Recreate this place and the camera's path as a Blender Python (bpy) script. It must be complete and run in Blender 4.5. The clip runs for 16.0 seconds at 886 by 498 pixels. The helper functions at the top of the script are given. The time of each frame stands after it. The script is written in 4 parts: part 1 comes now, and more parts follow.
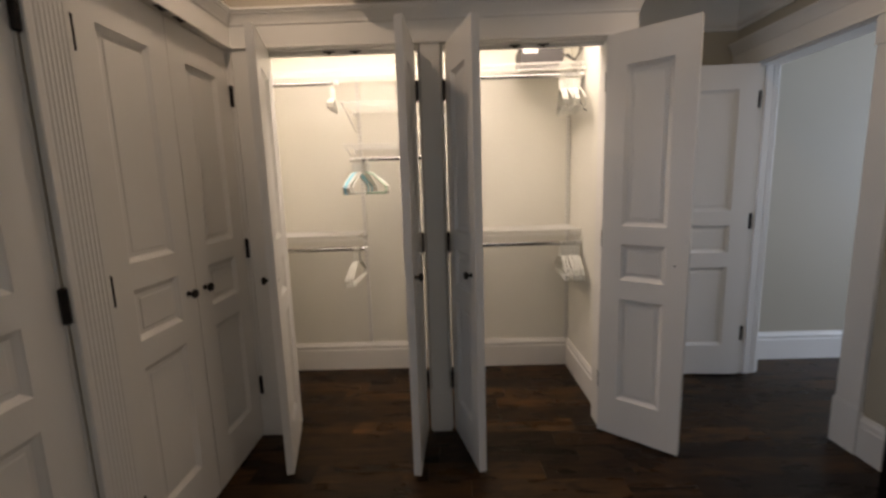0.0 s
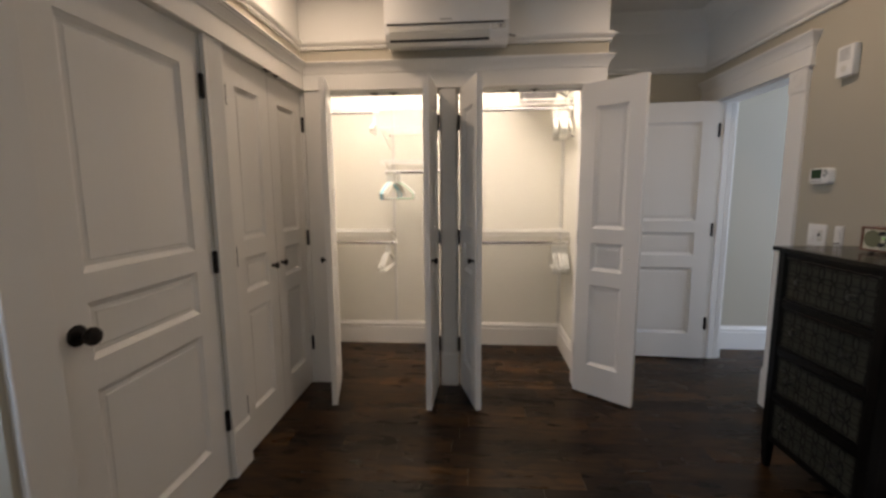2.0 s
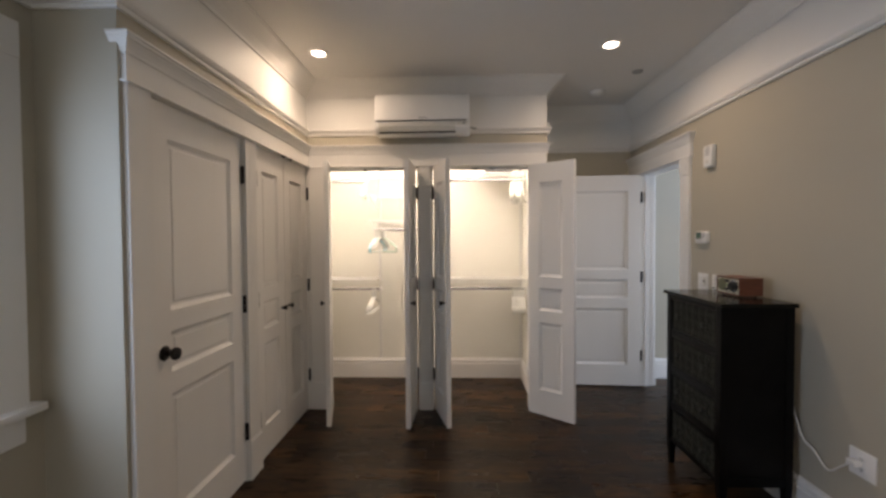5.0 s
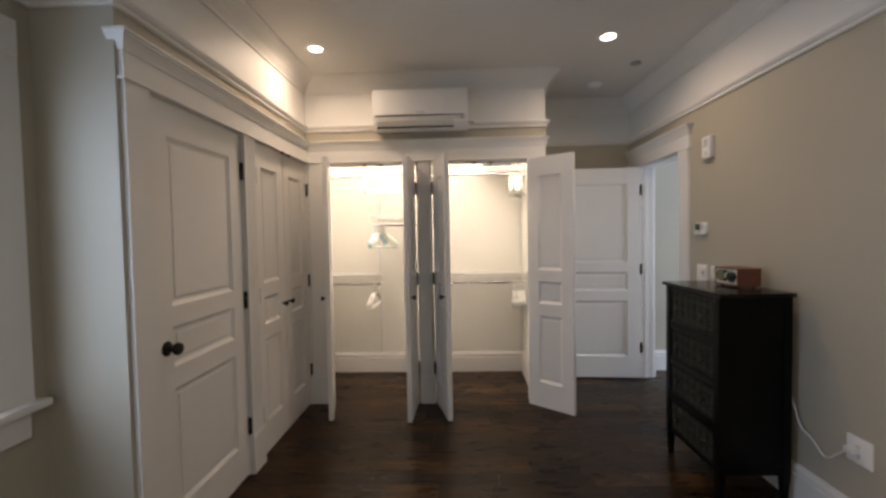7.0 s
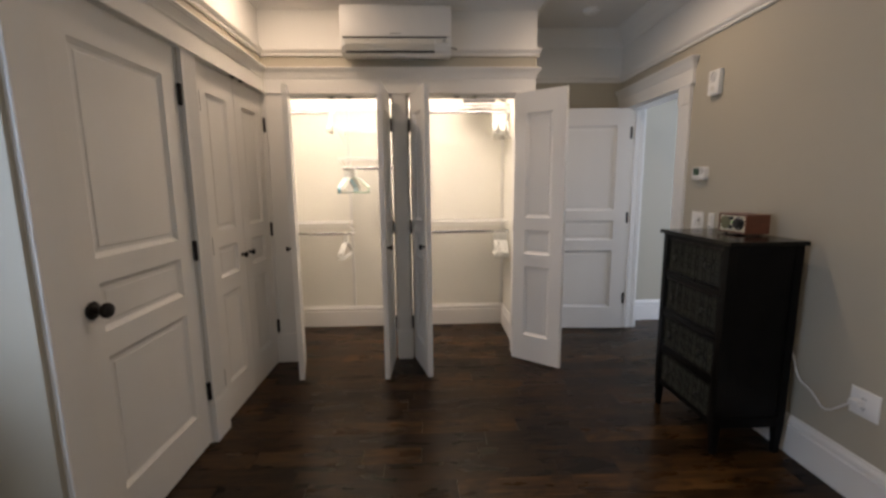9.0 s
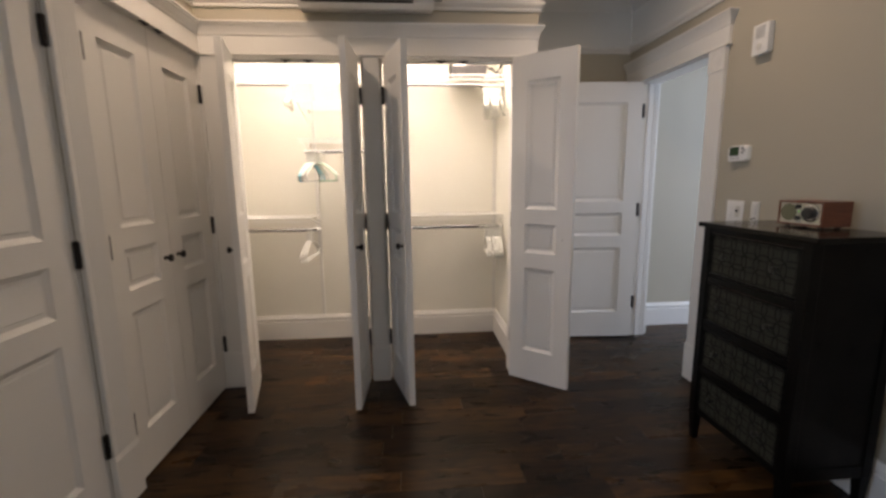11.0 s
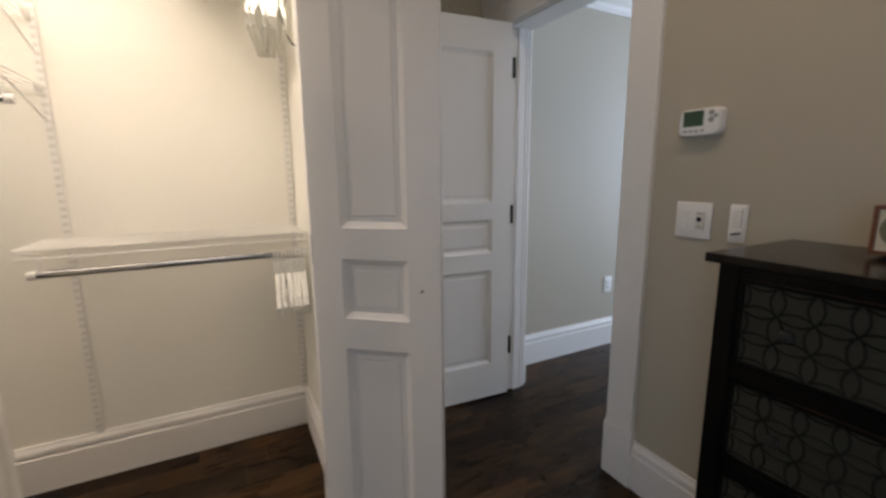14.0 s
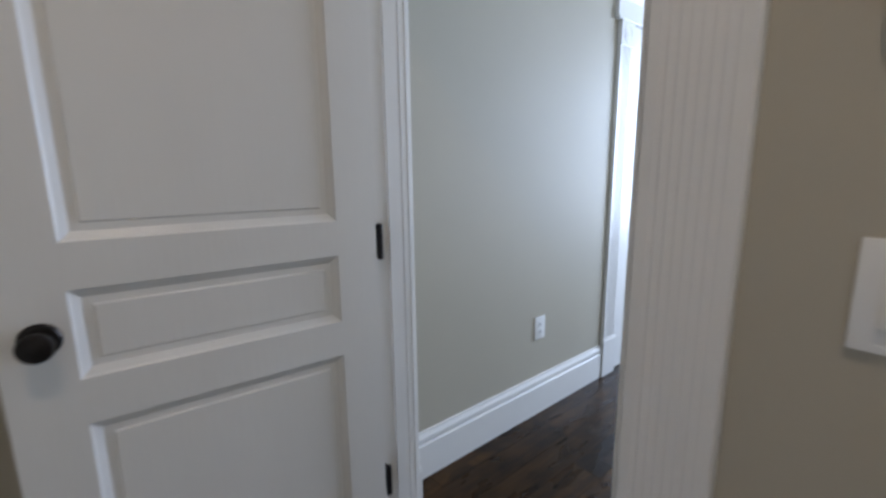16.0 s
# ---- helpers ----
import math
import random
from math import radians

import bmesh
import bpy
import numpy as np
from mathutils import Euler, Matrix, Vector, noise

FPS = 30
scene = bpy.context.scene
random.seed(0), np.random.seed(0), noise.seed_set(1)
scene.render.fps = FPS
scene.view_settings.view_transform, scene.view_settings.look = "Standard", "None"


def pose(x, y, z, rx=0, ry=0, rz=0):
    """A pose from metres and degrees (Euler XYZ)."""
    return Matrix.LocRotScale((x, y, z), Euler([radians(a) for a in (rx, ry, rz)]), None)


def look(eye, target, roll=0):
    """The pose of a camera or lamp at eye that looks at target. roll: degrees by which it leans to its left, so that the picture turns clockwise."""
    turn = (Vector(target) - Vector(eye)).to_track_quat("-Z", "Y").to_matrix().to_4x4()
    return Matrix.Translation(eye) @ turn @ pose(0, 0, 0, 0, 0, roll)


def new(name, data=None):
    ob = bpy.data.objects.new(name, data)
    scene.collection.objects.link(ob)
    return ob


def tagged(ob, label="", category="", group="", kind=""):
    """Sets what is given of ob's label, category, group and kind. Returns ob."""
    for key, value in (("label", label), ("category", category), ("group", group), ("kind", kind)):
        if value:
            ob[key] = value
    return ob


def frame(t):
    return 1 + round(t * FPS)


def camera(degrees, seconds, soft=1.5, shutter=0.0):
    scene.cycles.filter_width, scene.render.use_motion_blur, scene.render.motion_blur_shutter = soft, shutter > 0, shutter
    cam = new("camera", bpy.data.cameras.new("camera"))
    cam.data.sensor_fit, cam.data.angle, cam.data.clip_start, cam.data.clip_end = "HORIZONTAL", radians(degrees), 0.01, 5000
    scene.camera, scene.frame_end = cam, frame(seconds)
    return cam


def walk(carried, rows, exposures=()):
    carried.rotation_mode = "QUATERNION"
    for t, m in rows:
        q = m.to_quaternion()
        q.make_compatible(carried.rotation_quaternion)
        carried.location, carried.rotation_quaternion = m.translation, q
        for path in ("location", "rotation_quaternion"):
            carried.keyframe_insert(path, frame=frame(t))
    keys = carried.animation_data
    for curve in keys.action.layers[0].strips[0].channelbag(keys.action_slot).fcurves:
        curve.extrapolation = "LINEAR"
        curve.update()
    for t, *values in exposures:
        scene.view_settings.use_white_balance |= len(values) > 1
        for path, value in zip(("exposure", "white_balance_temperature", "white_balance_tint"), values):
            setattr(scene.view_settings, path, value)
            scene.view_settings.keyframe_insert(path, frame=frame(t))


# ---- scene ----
cam = camera(92.9, 16.0, soft=2.8, shutter=0.5)
METRES, EYE, TILT, LEAN, TURN = 4.86, 1.34, 0.0, 0.0, 2.0
PATH = [
    (0, (0.208, 0.215, 1.367), (0.174, 2.191, 1.061), -1.8),
    (0.5, (0.277, 0.052, 1.371), (0.26, 2.02, 1.015), -1.1),
    (1, (0.27, -0.116, 1.367), (0.2, 1.863, 1.083), -0.8),
    (1.5, (0.265, -0.289, 1.371), (0.144, 1.684, 1.065), -0.5),
    (2, (0.307, -0.468, 1.368), (0.158, 1.508, 1.103), -0.4),
    (2.5, (0.351, -0.657, 1.381), (0.184, 1.309, 1.051), -0.4),
    (3, (0.325, -0.814, 1.382), (0.257, 1.163, 1.089), -1.3),
    (3.5, (0.301, -0.944, 1.37), (0.293, 1.032, 1.065), -1.4),
    (4, (0.342, -1.011, 1.408), (0.307, 0.977, 1.187), -0.6),
    (4.5, (0.382, -1.067, 1.426), (0.305, 0.928, 1.297), -0.8),
    (5, (0.406, -1.12, 1.443), (0.336, 0.878, 1.395), -0.4),
    (5.2, (0.39, -1.144, 1.44), (0.331, 0.855, 1.412), -0.4),
    (7.5, (0.42, -1.117, 1.428), (0.345, 0.878, 1.315), -1.2),
    (8, (0.407, -1.025, 1.406), (0.401, 0.966, 1.222), -0.7),
    (8.5, (0.353, -0.906, 1.396), (0.399, 1.077, 1.135), -0.5),
    (9, (0.326, -0.84, 1.384), (0.398, 1.136, 1.082), -0.6),
    (9.2, (0.32, -0.809, 1.381), (0.399, 1.162, 1.048), -0.5),
    (11.3, (0.354, -0.145, 1.307), (0.54, 1.821, 0.992), -0.9),
    (11.5, (0.347, -0.053, 1.302), (0.618, 1.905, 0.996), -1.5),
    (12, (0.384, 0.164, 1.293), (0.757, 2.091, 0.907), -1.4),
    (12.5, (0.467, 0.383, 1.312), (0.94, 2.299, 0.983), -1.6),
    (13, (0.546, 0.58, 1.313), (1.137, 2.458, 0.962), -1.3),
    (13.5, (0.622, 0.839, 1.315), (1.409, 2.647, 0.98), -1.1),
    (14, (0.773, 1.081, 1.286), (1.666, 2.836, 0.936), -0.6),
    (14.5, (0.963, 1.305, 1.267), (1.945, 3.012, 0.916), -0.4),
    (15, (1.164, 1.552, 1.259), (2.304, 3.157, 0.905), 0.4),
    (15.5, (1.372, 1.772, 1.254), (2.583, 3.325, 0.908), -0.1),
    (16, (1.561, 1.957, 1.255), (2.806, 3.48, 0.898), -0.7),
]
walk(cam, [(t, look(eye, target, roll)) for t, eye, target, roll in PATH], [(0, -0.34, 7350, 20), (1.5, 0.02, 7200, 19), (3.5, 0.17, 7250, 20), (5, 0.34, 7250, 20), (9, 0.28, 7250, 20), (12, 0.23, 7250, 21), (14, 0.08, 7100, 18), (15, 0.13, 6900, 18), (16, 0.16, 6750, 16)])

# ---- light ----
world = bpy.data.worlds.new("world")
scene.world = world
world.use_nodes = True
wn = world.node_tree.nodes
sky = wn.new("ShaderNodeTexSky")
sky.sky_type, sky.sun_disc, sky.sun_elevation, sky.sun_rotation = "NISHITA", False, radians(48), radians(200)
wn["Background"].inputs[1].default_value = 0.13
world.node_tree.links.new(sky.outputs[0], wn["Background"].inputs[0])
sun = new("sun", bpy.data.lights.new("sun", "SUN"))
sun.data.energy, sun.data.angle, sun.data.color = 2.5, radians(0.5), (1.0, 0.95, 0.88)
sun.matrix_world = look((-10, 8, 15), (0, 0, 0))


def area(name, eye, target, sx, sy, power, color):
    ob = new(name, bpy.data.lights.new(name, "AREA"))
    ob.data.shape, ob.data.size, ob.data.size_y, ob.data.energy, ob.data.color = "RECTANGLE", sx, sy, power, color
    ob.matrix_world = look(eye, target)
    return ob


DAY = (0.46, 0.685, 1.0)
area("window_light", (-1.24, -0.35, 1.45), (2, -0.35, 1.0), 1.05, 1.15, 14, DAY).data.spread = radians(170)
# soft fill added from the rear; no source is seen there
area("back_fill_light", (0.5, -3.56, 1.45), (0.1, 0, 1.75), 2.0, 1.2, 6.5, (0.76, 0.90, 0.97))
area("hall_window_light", (5.56, 2.3, 1.5), (3.0, 2.6, 1.3), 1.1, 1.5, 100, (0.52, 0.705, 1.0))
WARM = (1.0, 0.925, 0.85)
area("closet_strip_light", (-0.03, 2.68, 2.34), (-0.03, 2.80, 0.7), 2.1, 0.28, 26, WARM)


def downlight(x, y, power):
    ob = new("downlight_bulb", bpy.data.lights.new("downlight_bulb", "AREA"))
    ob.data.shape, ob.data.size, ob.data.energy, ob.data.color = "DISK", 0.09, power, (1.0, 0.84, 0.66)
    ob.data.spread = radians(165)
    ob.matrix_world = pose(x, y, 2.740)


# ---- materials ----
def material(name, color, rough=0.5, metal=0.0, vary=0.05, scale=6.0, bump=0.0, bump_scale=200.0, spec=0.5, coat=0.0, second=None, stretch=(1, 1, 1), emit=0.0):
    m = bpy.data.materials.new(name)
    m.use_nodes = True
    nt = m.node_tree
    n, l = nt.nodes, nt.links
    b = n["Principled BSDF"]
    b.inputs["Roughness"].default_value, b.inputs["Metallic"].default_value = rough, metal
    b.inputs["Specular IOR Level"].default_value, b.inputs["Coat Weight"].default_value = spec, coat
    tc = n.new("ShaderNodeTexCoord")
    mp = n.new("ShaderNodeMapping")
    mp.inputs["Scale"].default_value = stretch
    l.new(tc.outputs["Object"], mp.inputs[0])
    big = n.new("ShaderNodeTexNoise")
    big.inputs["Scale"].default_value, big.inputs["Detail"].default_value = scale, 5
    l.new(mp.outputs[0], big.inputs[0])
    ramp = n.new("ShaderNodeMapRange")
    ramp.inputs[1].default_value, ramp.inputs[2].default_value = 0.3, 0.7
    l.new(big.outputs["Fac"], ramp.inputs[0])
    mix = n.new("ShaderNodeMix")
    mix.data_type = "RGBA"
    lo = second or tuple(c * (1 - vary) for c in color)
    hi = color if second else tuple(min(1, c * (1 + vary)) for c in color)
    mix.inputs[6].default_value, mix.inputs[7].default_value = (*lo, 1), (*hi, 1)
    l.new(ramp.outputs[0], mix.inputs[0])
    l.new(mix.outputs[2], b.inputs["Base Color"])
    rr = n.new("ShaderNodeMapRange")
    rr.inputs[3].default_value, rr.inputs[4].default_value = max(0, rough - 0.06), min(1, rough + 0.06)
    l.new(big.outputs["Fac"], rr.inputs[0])
    l.new(rr.outputs[0], b.inputs["Roughness"])
    if bump:
        fine = n.new("ShaderNodeTexNoise")
        fine.inputs["Scale"].default_value, fine.inputs["Detail"].default_value = bump_scale, 3
        l.new(mp.outputs[0], fine.inputs[0])
        bp = n.new("ShaderNodeBump")
        bp.inputs["Strength"].default_value, bp.inputs["Distance"].default_value = bump, 0.002
        l.new(fine.outputs["Fac"], bp.inputs["Height"])
        l.new(bp.outputs[0], b.inputs["Normal"])
    if emit:
        b.inputs["Emission Color"].default_value, b.inputs["Emission Strength"].default_value = (*color, 1), emit
    return m


TRIM = material("white_trim_paint", (0.76, 0.74, 0.70), 0.38, vary=0.02, scale=3, bump=0.12, bump_scale=90)
DOORP = material("white_door_paint", (0.77, 0.75, 0.71), 0.36, vary=0.02, scale=4, bump=0.15, bump_scale=70, stretch=(1, 1, 0.15))
WALL = material("greige_wall_paint", (0.445, 0.404, 0.318), 0.6, vary=0.025, scale=1.3, bump=0.14, bump_scale=160)
FRIEZE = material("white_wall_paint", (0.76, 0.745, 0.705), 0.55, vary=0.02, scale=1.3, bump=0.3, bump_scale=160)
CEIL = material("ceiling_paint", (0.70, 0.685, 0.655), 0.7, vary=0.02, scale=1.2, bump=0.3, bump_scale=130)
CLOSETP = material("cream_closet_paint", (0.78, 0.76, 0.68), 0.5, vary=0.03, scale=1.5, bump=0.4, bump_scale=140)
BLACKM = material("oil_rubbed_bronze", (0.018, 0.014, 0.012), 0.38, metal=0.6, vary=0.3, scale=40)
CHROME = material("chrome", (0.42, 0.42, 0.42), 0.09, metal=1.0, vary=0.04, scale=30)
WIREP = material("white_vinyl_wire", (0.76, 0.75, 0.71), 0.35, vary=0.02)
BRKT = material("shelf_bracket_enamel", (0.80, 0.79, 0.75), 0.4, vary=0.03)
PLASTIC = material("white_plastic", (0.80, 0.79, 0.76), 0.35, vary=0.015, scale=10)
PLASTIC2 = material("ivory_plastic", (0.68, 0.66, 0.60), 0.4, vary=0.02, scale=10)
HANGERW = material("hanger_plastic", (0.66, 0.66, 0.61), 0.45, vary=0.03)
HANGERB = material("pale_blue_plastic", (0.22, 0.55, 0.66), 0.35, vary=0.05)
HANGERG = material("pale_green_plastic", (0.45, 0.62, 0.48), 0.35, vary=0.05)
BLACKW = material("espresso_wood", (0.0032, 0.0030, 0.0028), 0.30, vary=0.4, scale=9, bump=0.12, bump_scale=60, stretch=(1, 12, 1), spec=0.12)
TOPW = material("espresso_top_lacquer", (0.005, 0.0045, 0.004), 0.16, vary=0.4, scale=9, bump=0.06, bump_scale=60, stretch=(1, 12, 1), spec=0.20)
FRETW = material("matt_black_fretwork", (0.009, 0.009, 0.007), 0.7, vary=0.3, spec=0.12)
WEARW = material("rubbed_edge_wood", (0.050, 0.020, 0.010), 0.6, vary=0.4, scale=30, second=(0.008, 0.006, 0.005), spec=0.2)
FABRIC = material("grey_linen_drawer", (0.0230, 0.0240, 0.0165), 0.6, vary=0.10, scale=60, bump=0.5, bump_scale=420, spec=0.35)
WALNUT = material("walnut_veneer", (0.20, 0.062, 0.030), 0.35, vary=0.3, scale=14, stretch=(1, 1, 14), second=(0.09, 0.028, 0.014), bump=0.1)
CREAM = material("cream_faceplate", (0.62, 0.58, 0.44), 0.4, vary=0.03)
GRILLE = material("olive_grille_cloth", (0.17, 0.17, 0.10), 0.8, vary=0.15, scale=150, bump=0.6, bump_scale=500)
DARKP = material("black_plastic", (0.010, 0.010, 0.010), 0.35, vary=0.2)
LCD = material("green_lcd", (0.040, 0.080, 0.045), 0.07, vary=0.08, scale=30)
GREYP = material("grey_plastic", (0.30, 0.30, 0.29), 0.4, vary=0.05)
SLOT = material("dark_slot", (0.06, 0.055, 0.05), 0.7, vary=0.2)
SLOTC = material("shaded_slot", (0.52, 0.50, 0.44), 0.7, vary=0.1)
RUGM = material("jute_rug", (0.42, 0.27, 0.12), 0.95, vary=0.25, scale=60, bump=1.0, bump_scale=260, second=(0.24, 0.14, 0.06))
LAMP = material("lamp_disc", (1.0, 0.90, 0.76), 0.5, emit=9.0)
GREENL = material("green_indicator", (0.3, 0.9, 0.2), 0.5, emit=0.12)
CABLEW = material("white_cable", (0.72, 0.71, 0.68), 0.45, vary=0.04)
CARTON = material("grey_equipment_case", (0.035, 0.032, 0.032), 0.5, vary=0.1, scale=15)
GLASS = bpy.data.materials.new("window_glass")
GLASS.use_nodes = True
GLASS.node_tree.nodes["Principled BSDF"].inputs["Transmission Weight"].default_value = 1.0
GLASS.node_tree.nodes["Principled BSDF"].inputs["Roughness"].default_value = 0.02


def floor_material():
    m = bpy.data.materials.new("dark_walnut_planks")
    m.use_nodes = True
    nt = m.node_tree
    n, l = nt.nodes, nt.links
    b = n["Principled BSDF"]
    b.inputs["Specular IOR Level"].default_value = 0.18
    info, isl, tc = n.new("ShaderNodeObjectInfo"), n.new("ShaderNodeNewGeometry"), n.new("ShaderNodeTexCoord")
    add = n.new("ShaderNodeMath")
    add.operation = "ADD"
    l.new(info.outputs["Random"], add.inputs[0])
    l.new(isl.outputs["Random Per Island"], add.inputs[1])
    frac = n.new("ShaderNodeMath")
    frac.operation = "FRACT"
    l.new(add.outputs[0], frac.inputs[0])
    tone = n.new("ShaderNodeValToRGB")
    stops = [(0.0, (0.0108, 0.0056, 0.0025)), (0.3, (0.0196, 0.0099, 0.0038)), (0.6, (0.0265, 0.0131, 0.0048)), (0.85, (0.0382, 0.0184, 0.0062)), (1.0, (0.0588, 0.0274, 0.0090))]
    tone.color_ramp.elements[0].color = (*stops[0][1], 1)
    tone.color_ramp.elements[1].color = (*stops[-1][1], 1)
    for p, c in stops[1:-1]:
        e = tone.color_ramp.elements.new(p)
        e.color = (*c, 1)
    l.new(frac.outputs[0], tone.inputs[0])
    off = n.new("ShaderNodeVectorMath")
    off.operation = "SCALE"
    off.inputs[0].default_value = (37, 13, 5)
    l.new(frac.outputs[0], off.inputs["Scale"])
    vec = n.new("ShaderNodeVectorMath")
    l.new(tc.outputs["Object"], vec.inputs[0])
    l.new(off.outputs[0], vec.inputs[1])
    mp = n.new("ShaderNodeMapping")
    mp.inputs["Scale"].default_value = (1.6, 22, 22)
    l.new(vec.outputs[0], mp.inputs[0])
    grain = n.new("ShaderNodeTexNoise")
    grain.inputs["Scale"].default_value, grain.inputs["Detail"].default_value, grain.inputs["Distortion"].default_value = 1.6, 7, 0.8
    l.new(mp.outputs[0], grain.inputs[0])
    mp2 = n.new("ShaderNodeMapping")
    mp2.inputs["Scale"].default_value = (3.0, 9, 9)
    l.new(vec.outputs[0], mp2.inputs[0])
    blotch = n.new("ShaderNodeTexNoise")
    blotch.inputs["Scale"].default_value, blotch.inputs["Detail"].default_value = 1.5, 3
    l.new(mp2.outputs[0], blotch.inputs[0])
    r1 = n.new("ShaderNodeMapRange")
    r1.inputs[1].default_value, r1.inputs[2].default_value, r1.inputs[3].default_value, r1.inputs[4].default_value = 0.3, 0.7, 0.5, 1.45
    l.new(grain.outputs["Fac"], r1.inputs[0])
    r2 = n.new("ShaderNodeMapRange")
    r2.inputs[1].default_value, r2.inputs[2].default_value, r2.inputs[3].default_value, r2.inputs[4].default_value = 0.3, 0.7, 0.55, 1.4
    l.new(blotch.outputs["Fac"], r2.inputs[0])
    mul = n.new("ShaderNodeMath")
    mul.operation = "MULTIPLY"
    l.new(r1.outputs[0], mul.inputs[0])
    l.new(r2.outputs[0], mul.inputs[1])
    sc = n.new("ShaderNodeVectorMath")
    sc.operation = "SCALE"
    l.new(tone.outputs[0], sc.inputs[0])
    knot = n.new("ShaderNodeTexNoise")
    knot.inputs["Scale"].default_value, knot.inputs["Detail"].default_value, knot.inputs["Distortion"].default_value = 1.0, 4, 1.2
    mp3 = n.new("ShaderNodeMapping")
    mp3.inputs["Scale"].default_value = (5.5, 13, 13)
    l.new(vec.outputs[0], mp3.inputs[0])
    l.new(mp3.outputs[0], knot.inputs[0])
    r3 = n.new("ShaderNodeMapRange")
    r3.inputs[1].default_value, r3.inputs[2].default_value, r3.inputs[3].default_value, r3.inputs[4].default_value = 0.36, 0.52, 0.42, 1.12
    l.new(knot.outputs["Fac"], r3.inputs[0])
    mul2 = n.new("ShaderNodeMath")
    mul2.operation = "MULTIPLY"
    l.new(mul.outputs[0], mul2.inputs[0])
    l.new(r3.outputs[0], mul2.inputs[1])
    l.new(mul2.outputs[0], sc.inputs["Scale"])
    l.new(sc.outputs[0], b.inputs["Base Color"])
    rr = n.new("ShaderNodeMapRange")
    rr.inputs[3].default_value, rr.inputs[4].default_value = 0.20, 0.38
    l.new(blotch.outputs["Fac"], rr.inputs[0])
    l.new(rr.outputs[0], b.inputs["Roughness"])
    bp = n.new("ShaderNodeBump")
    bp.inputs["Strength"].default_value, bp.inputs["Distance"].default_value = 0.25, 0.002
    l.new(grain.outputs["Fac"], bp.inputs["Height"])
    l.new(bp.outputs[0], b.inputs["Normal"])
    return m


FLOORM = floor_material()


# ---- mesh helpers ----
def mesh_of(name, bm, mat, smooth=False):
    bmesh.ops.recalc_face_normals(bm, faces=bm.faces[:])
    me = bpy.data.meshes.new(name)
    bm.to_mesh(me)
    bm.free()
    me.materials.append(mat)
    if smooth:
        me.polygons.foreach_set("use_smooth", [True] * len(me.polygons))
        me.set_sharp_from_angle(angle=radians(38))
    return me


def part(name, bm, mat, parent=None, label="", smooth=False):
    ob = new(name, mesh_of(name, bm, mat, smooth))
    if parent:
        ob.parent = parent
    return tagged(ob, label)


def thing(name, m, label, category, group="", kind=""):
    ob = new(name)
    ob.matrix_world = m
    ob.empty_display_size = 0.1
    return tagged(ob, label, category, group, kind)


def box(bm, x0, x1, y0, y1, z0, z1, bevel=0.0):
    r = bmesh.ops.create_cube(bm, size=1)
    for v in r["verts"]:
        v.co = Vector((x0 + (v.co.x + 0.5) * (x1 - x0), y0 + (v.co.y + 0.5) * (y1 - y0), z0 + (v.co.z + 0.5) * (z1 - z0)))
    if bevel:
        es = list({e for v in r["verts"] for e in v.link_edges})
        bmesh.ops.bevel(bm, geom=es, offset=bevel, segments=2, profile=0.6, affect="EDGES")
    return bm


def boxes(*rows, bevel=0.0):
    bm = bmesh.new()
    for r in rows:
        box(bm, *r, bevel=bevel)
    return bm


def sweep(bm, profile, path, closed=False):
    """A moulding: profile of (out, z) laid along a path in plan; out is to the path's left."""
    pts = [Vector((p[0], p[1])) for p in path]
    n, rings = len(pts), []
    for i, p in enumerate(pts):
        a = (p - pts[i - 1]).normalized() if (i or closed) else None
        b = (pts[(i + 1) % n] - p).normalized() if (i < n - 1 or closed) else None
        a, b = a or b, b or a
        na, nb = Vector((-a.y, a.x)), Vector((-b.y, b.x))
        mit = (na + nb) / (1 + na.dot(nb))
        rings.append([bm.verts.new((p.x + mit.x * o, p.y + mit.y * o, z)) for o, z in profile])
    k = len(profile)
    for i in range(n if closed else n - 1):
        r, s = rings[i], rings[(i + 1) % n]
        for j in range(k):
            bm.faces.new((r[j], s[j], s[(j + 1) % k], r[(j + 1) % k]))
    if not closed:
        bm.faces.new(rings[0])
        bm.faces.new(rings[-1][::-1])
    return bm


def prism(bm, outline, z0, z1):
    """An upright prism of an outline in plan."""
    lo = [bm.verts.new((x, y, z0)) for x, y in outline]
    hi = [bm.verts.new((x, y, z1)) for x, y in outline]
    for i in range(len(lo)):
        j = (i + 1) % len(lo)
        bm.faces.new((lo[i], lo[j], hi[j], hi[i]))
    bm.faces.new(lo[::-1])
    bm.faces.new(hi)
    return bm


def lathe(bm, profile, centre=(0, 0, 0), axis="y", seg=20):
    """A turned piece: profile of (radius, along) round an axis."""
    c = Vector(centre)
    rings = []
    for r, h in profile:
        ring = []
        for i in range(seg):
            a = 2 * math.pi * i / seg
            u, v = r * math.cos(a), r * math.sin(a)
            ring.append(bm.verts.new(c + Vector({"x": (h, u, v), "y": (u, h, v), "z": (u, v, h)}[axis])))
        rings.append(ring)
    for a, b in zip(rings, rings[1:]):
        for i in range(seg):
            j = (i + 1) % seg
            bm.faces.new((a[i], a[j], b[j], b[i]))
    bm.faces.new(rings[0][::-1])
    bm.faces.new(rings[-1])
    return bm


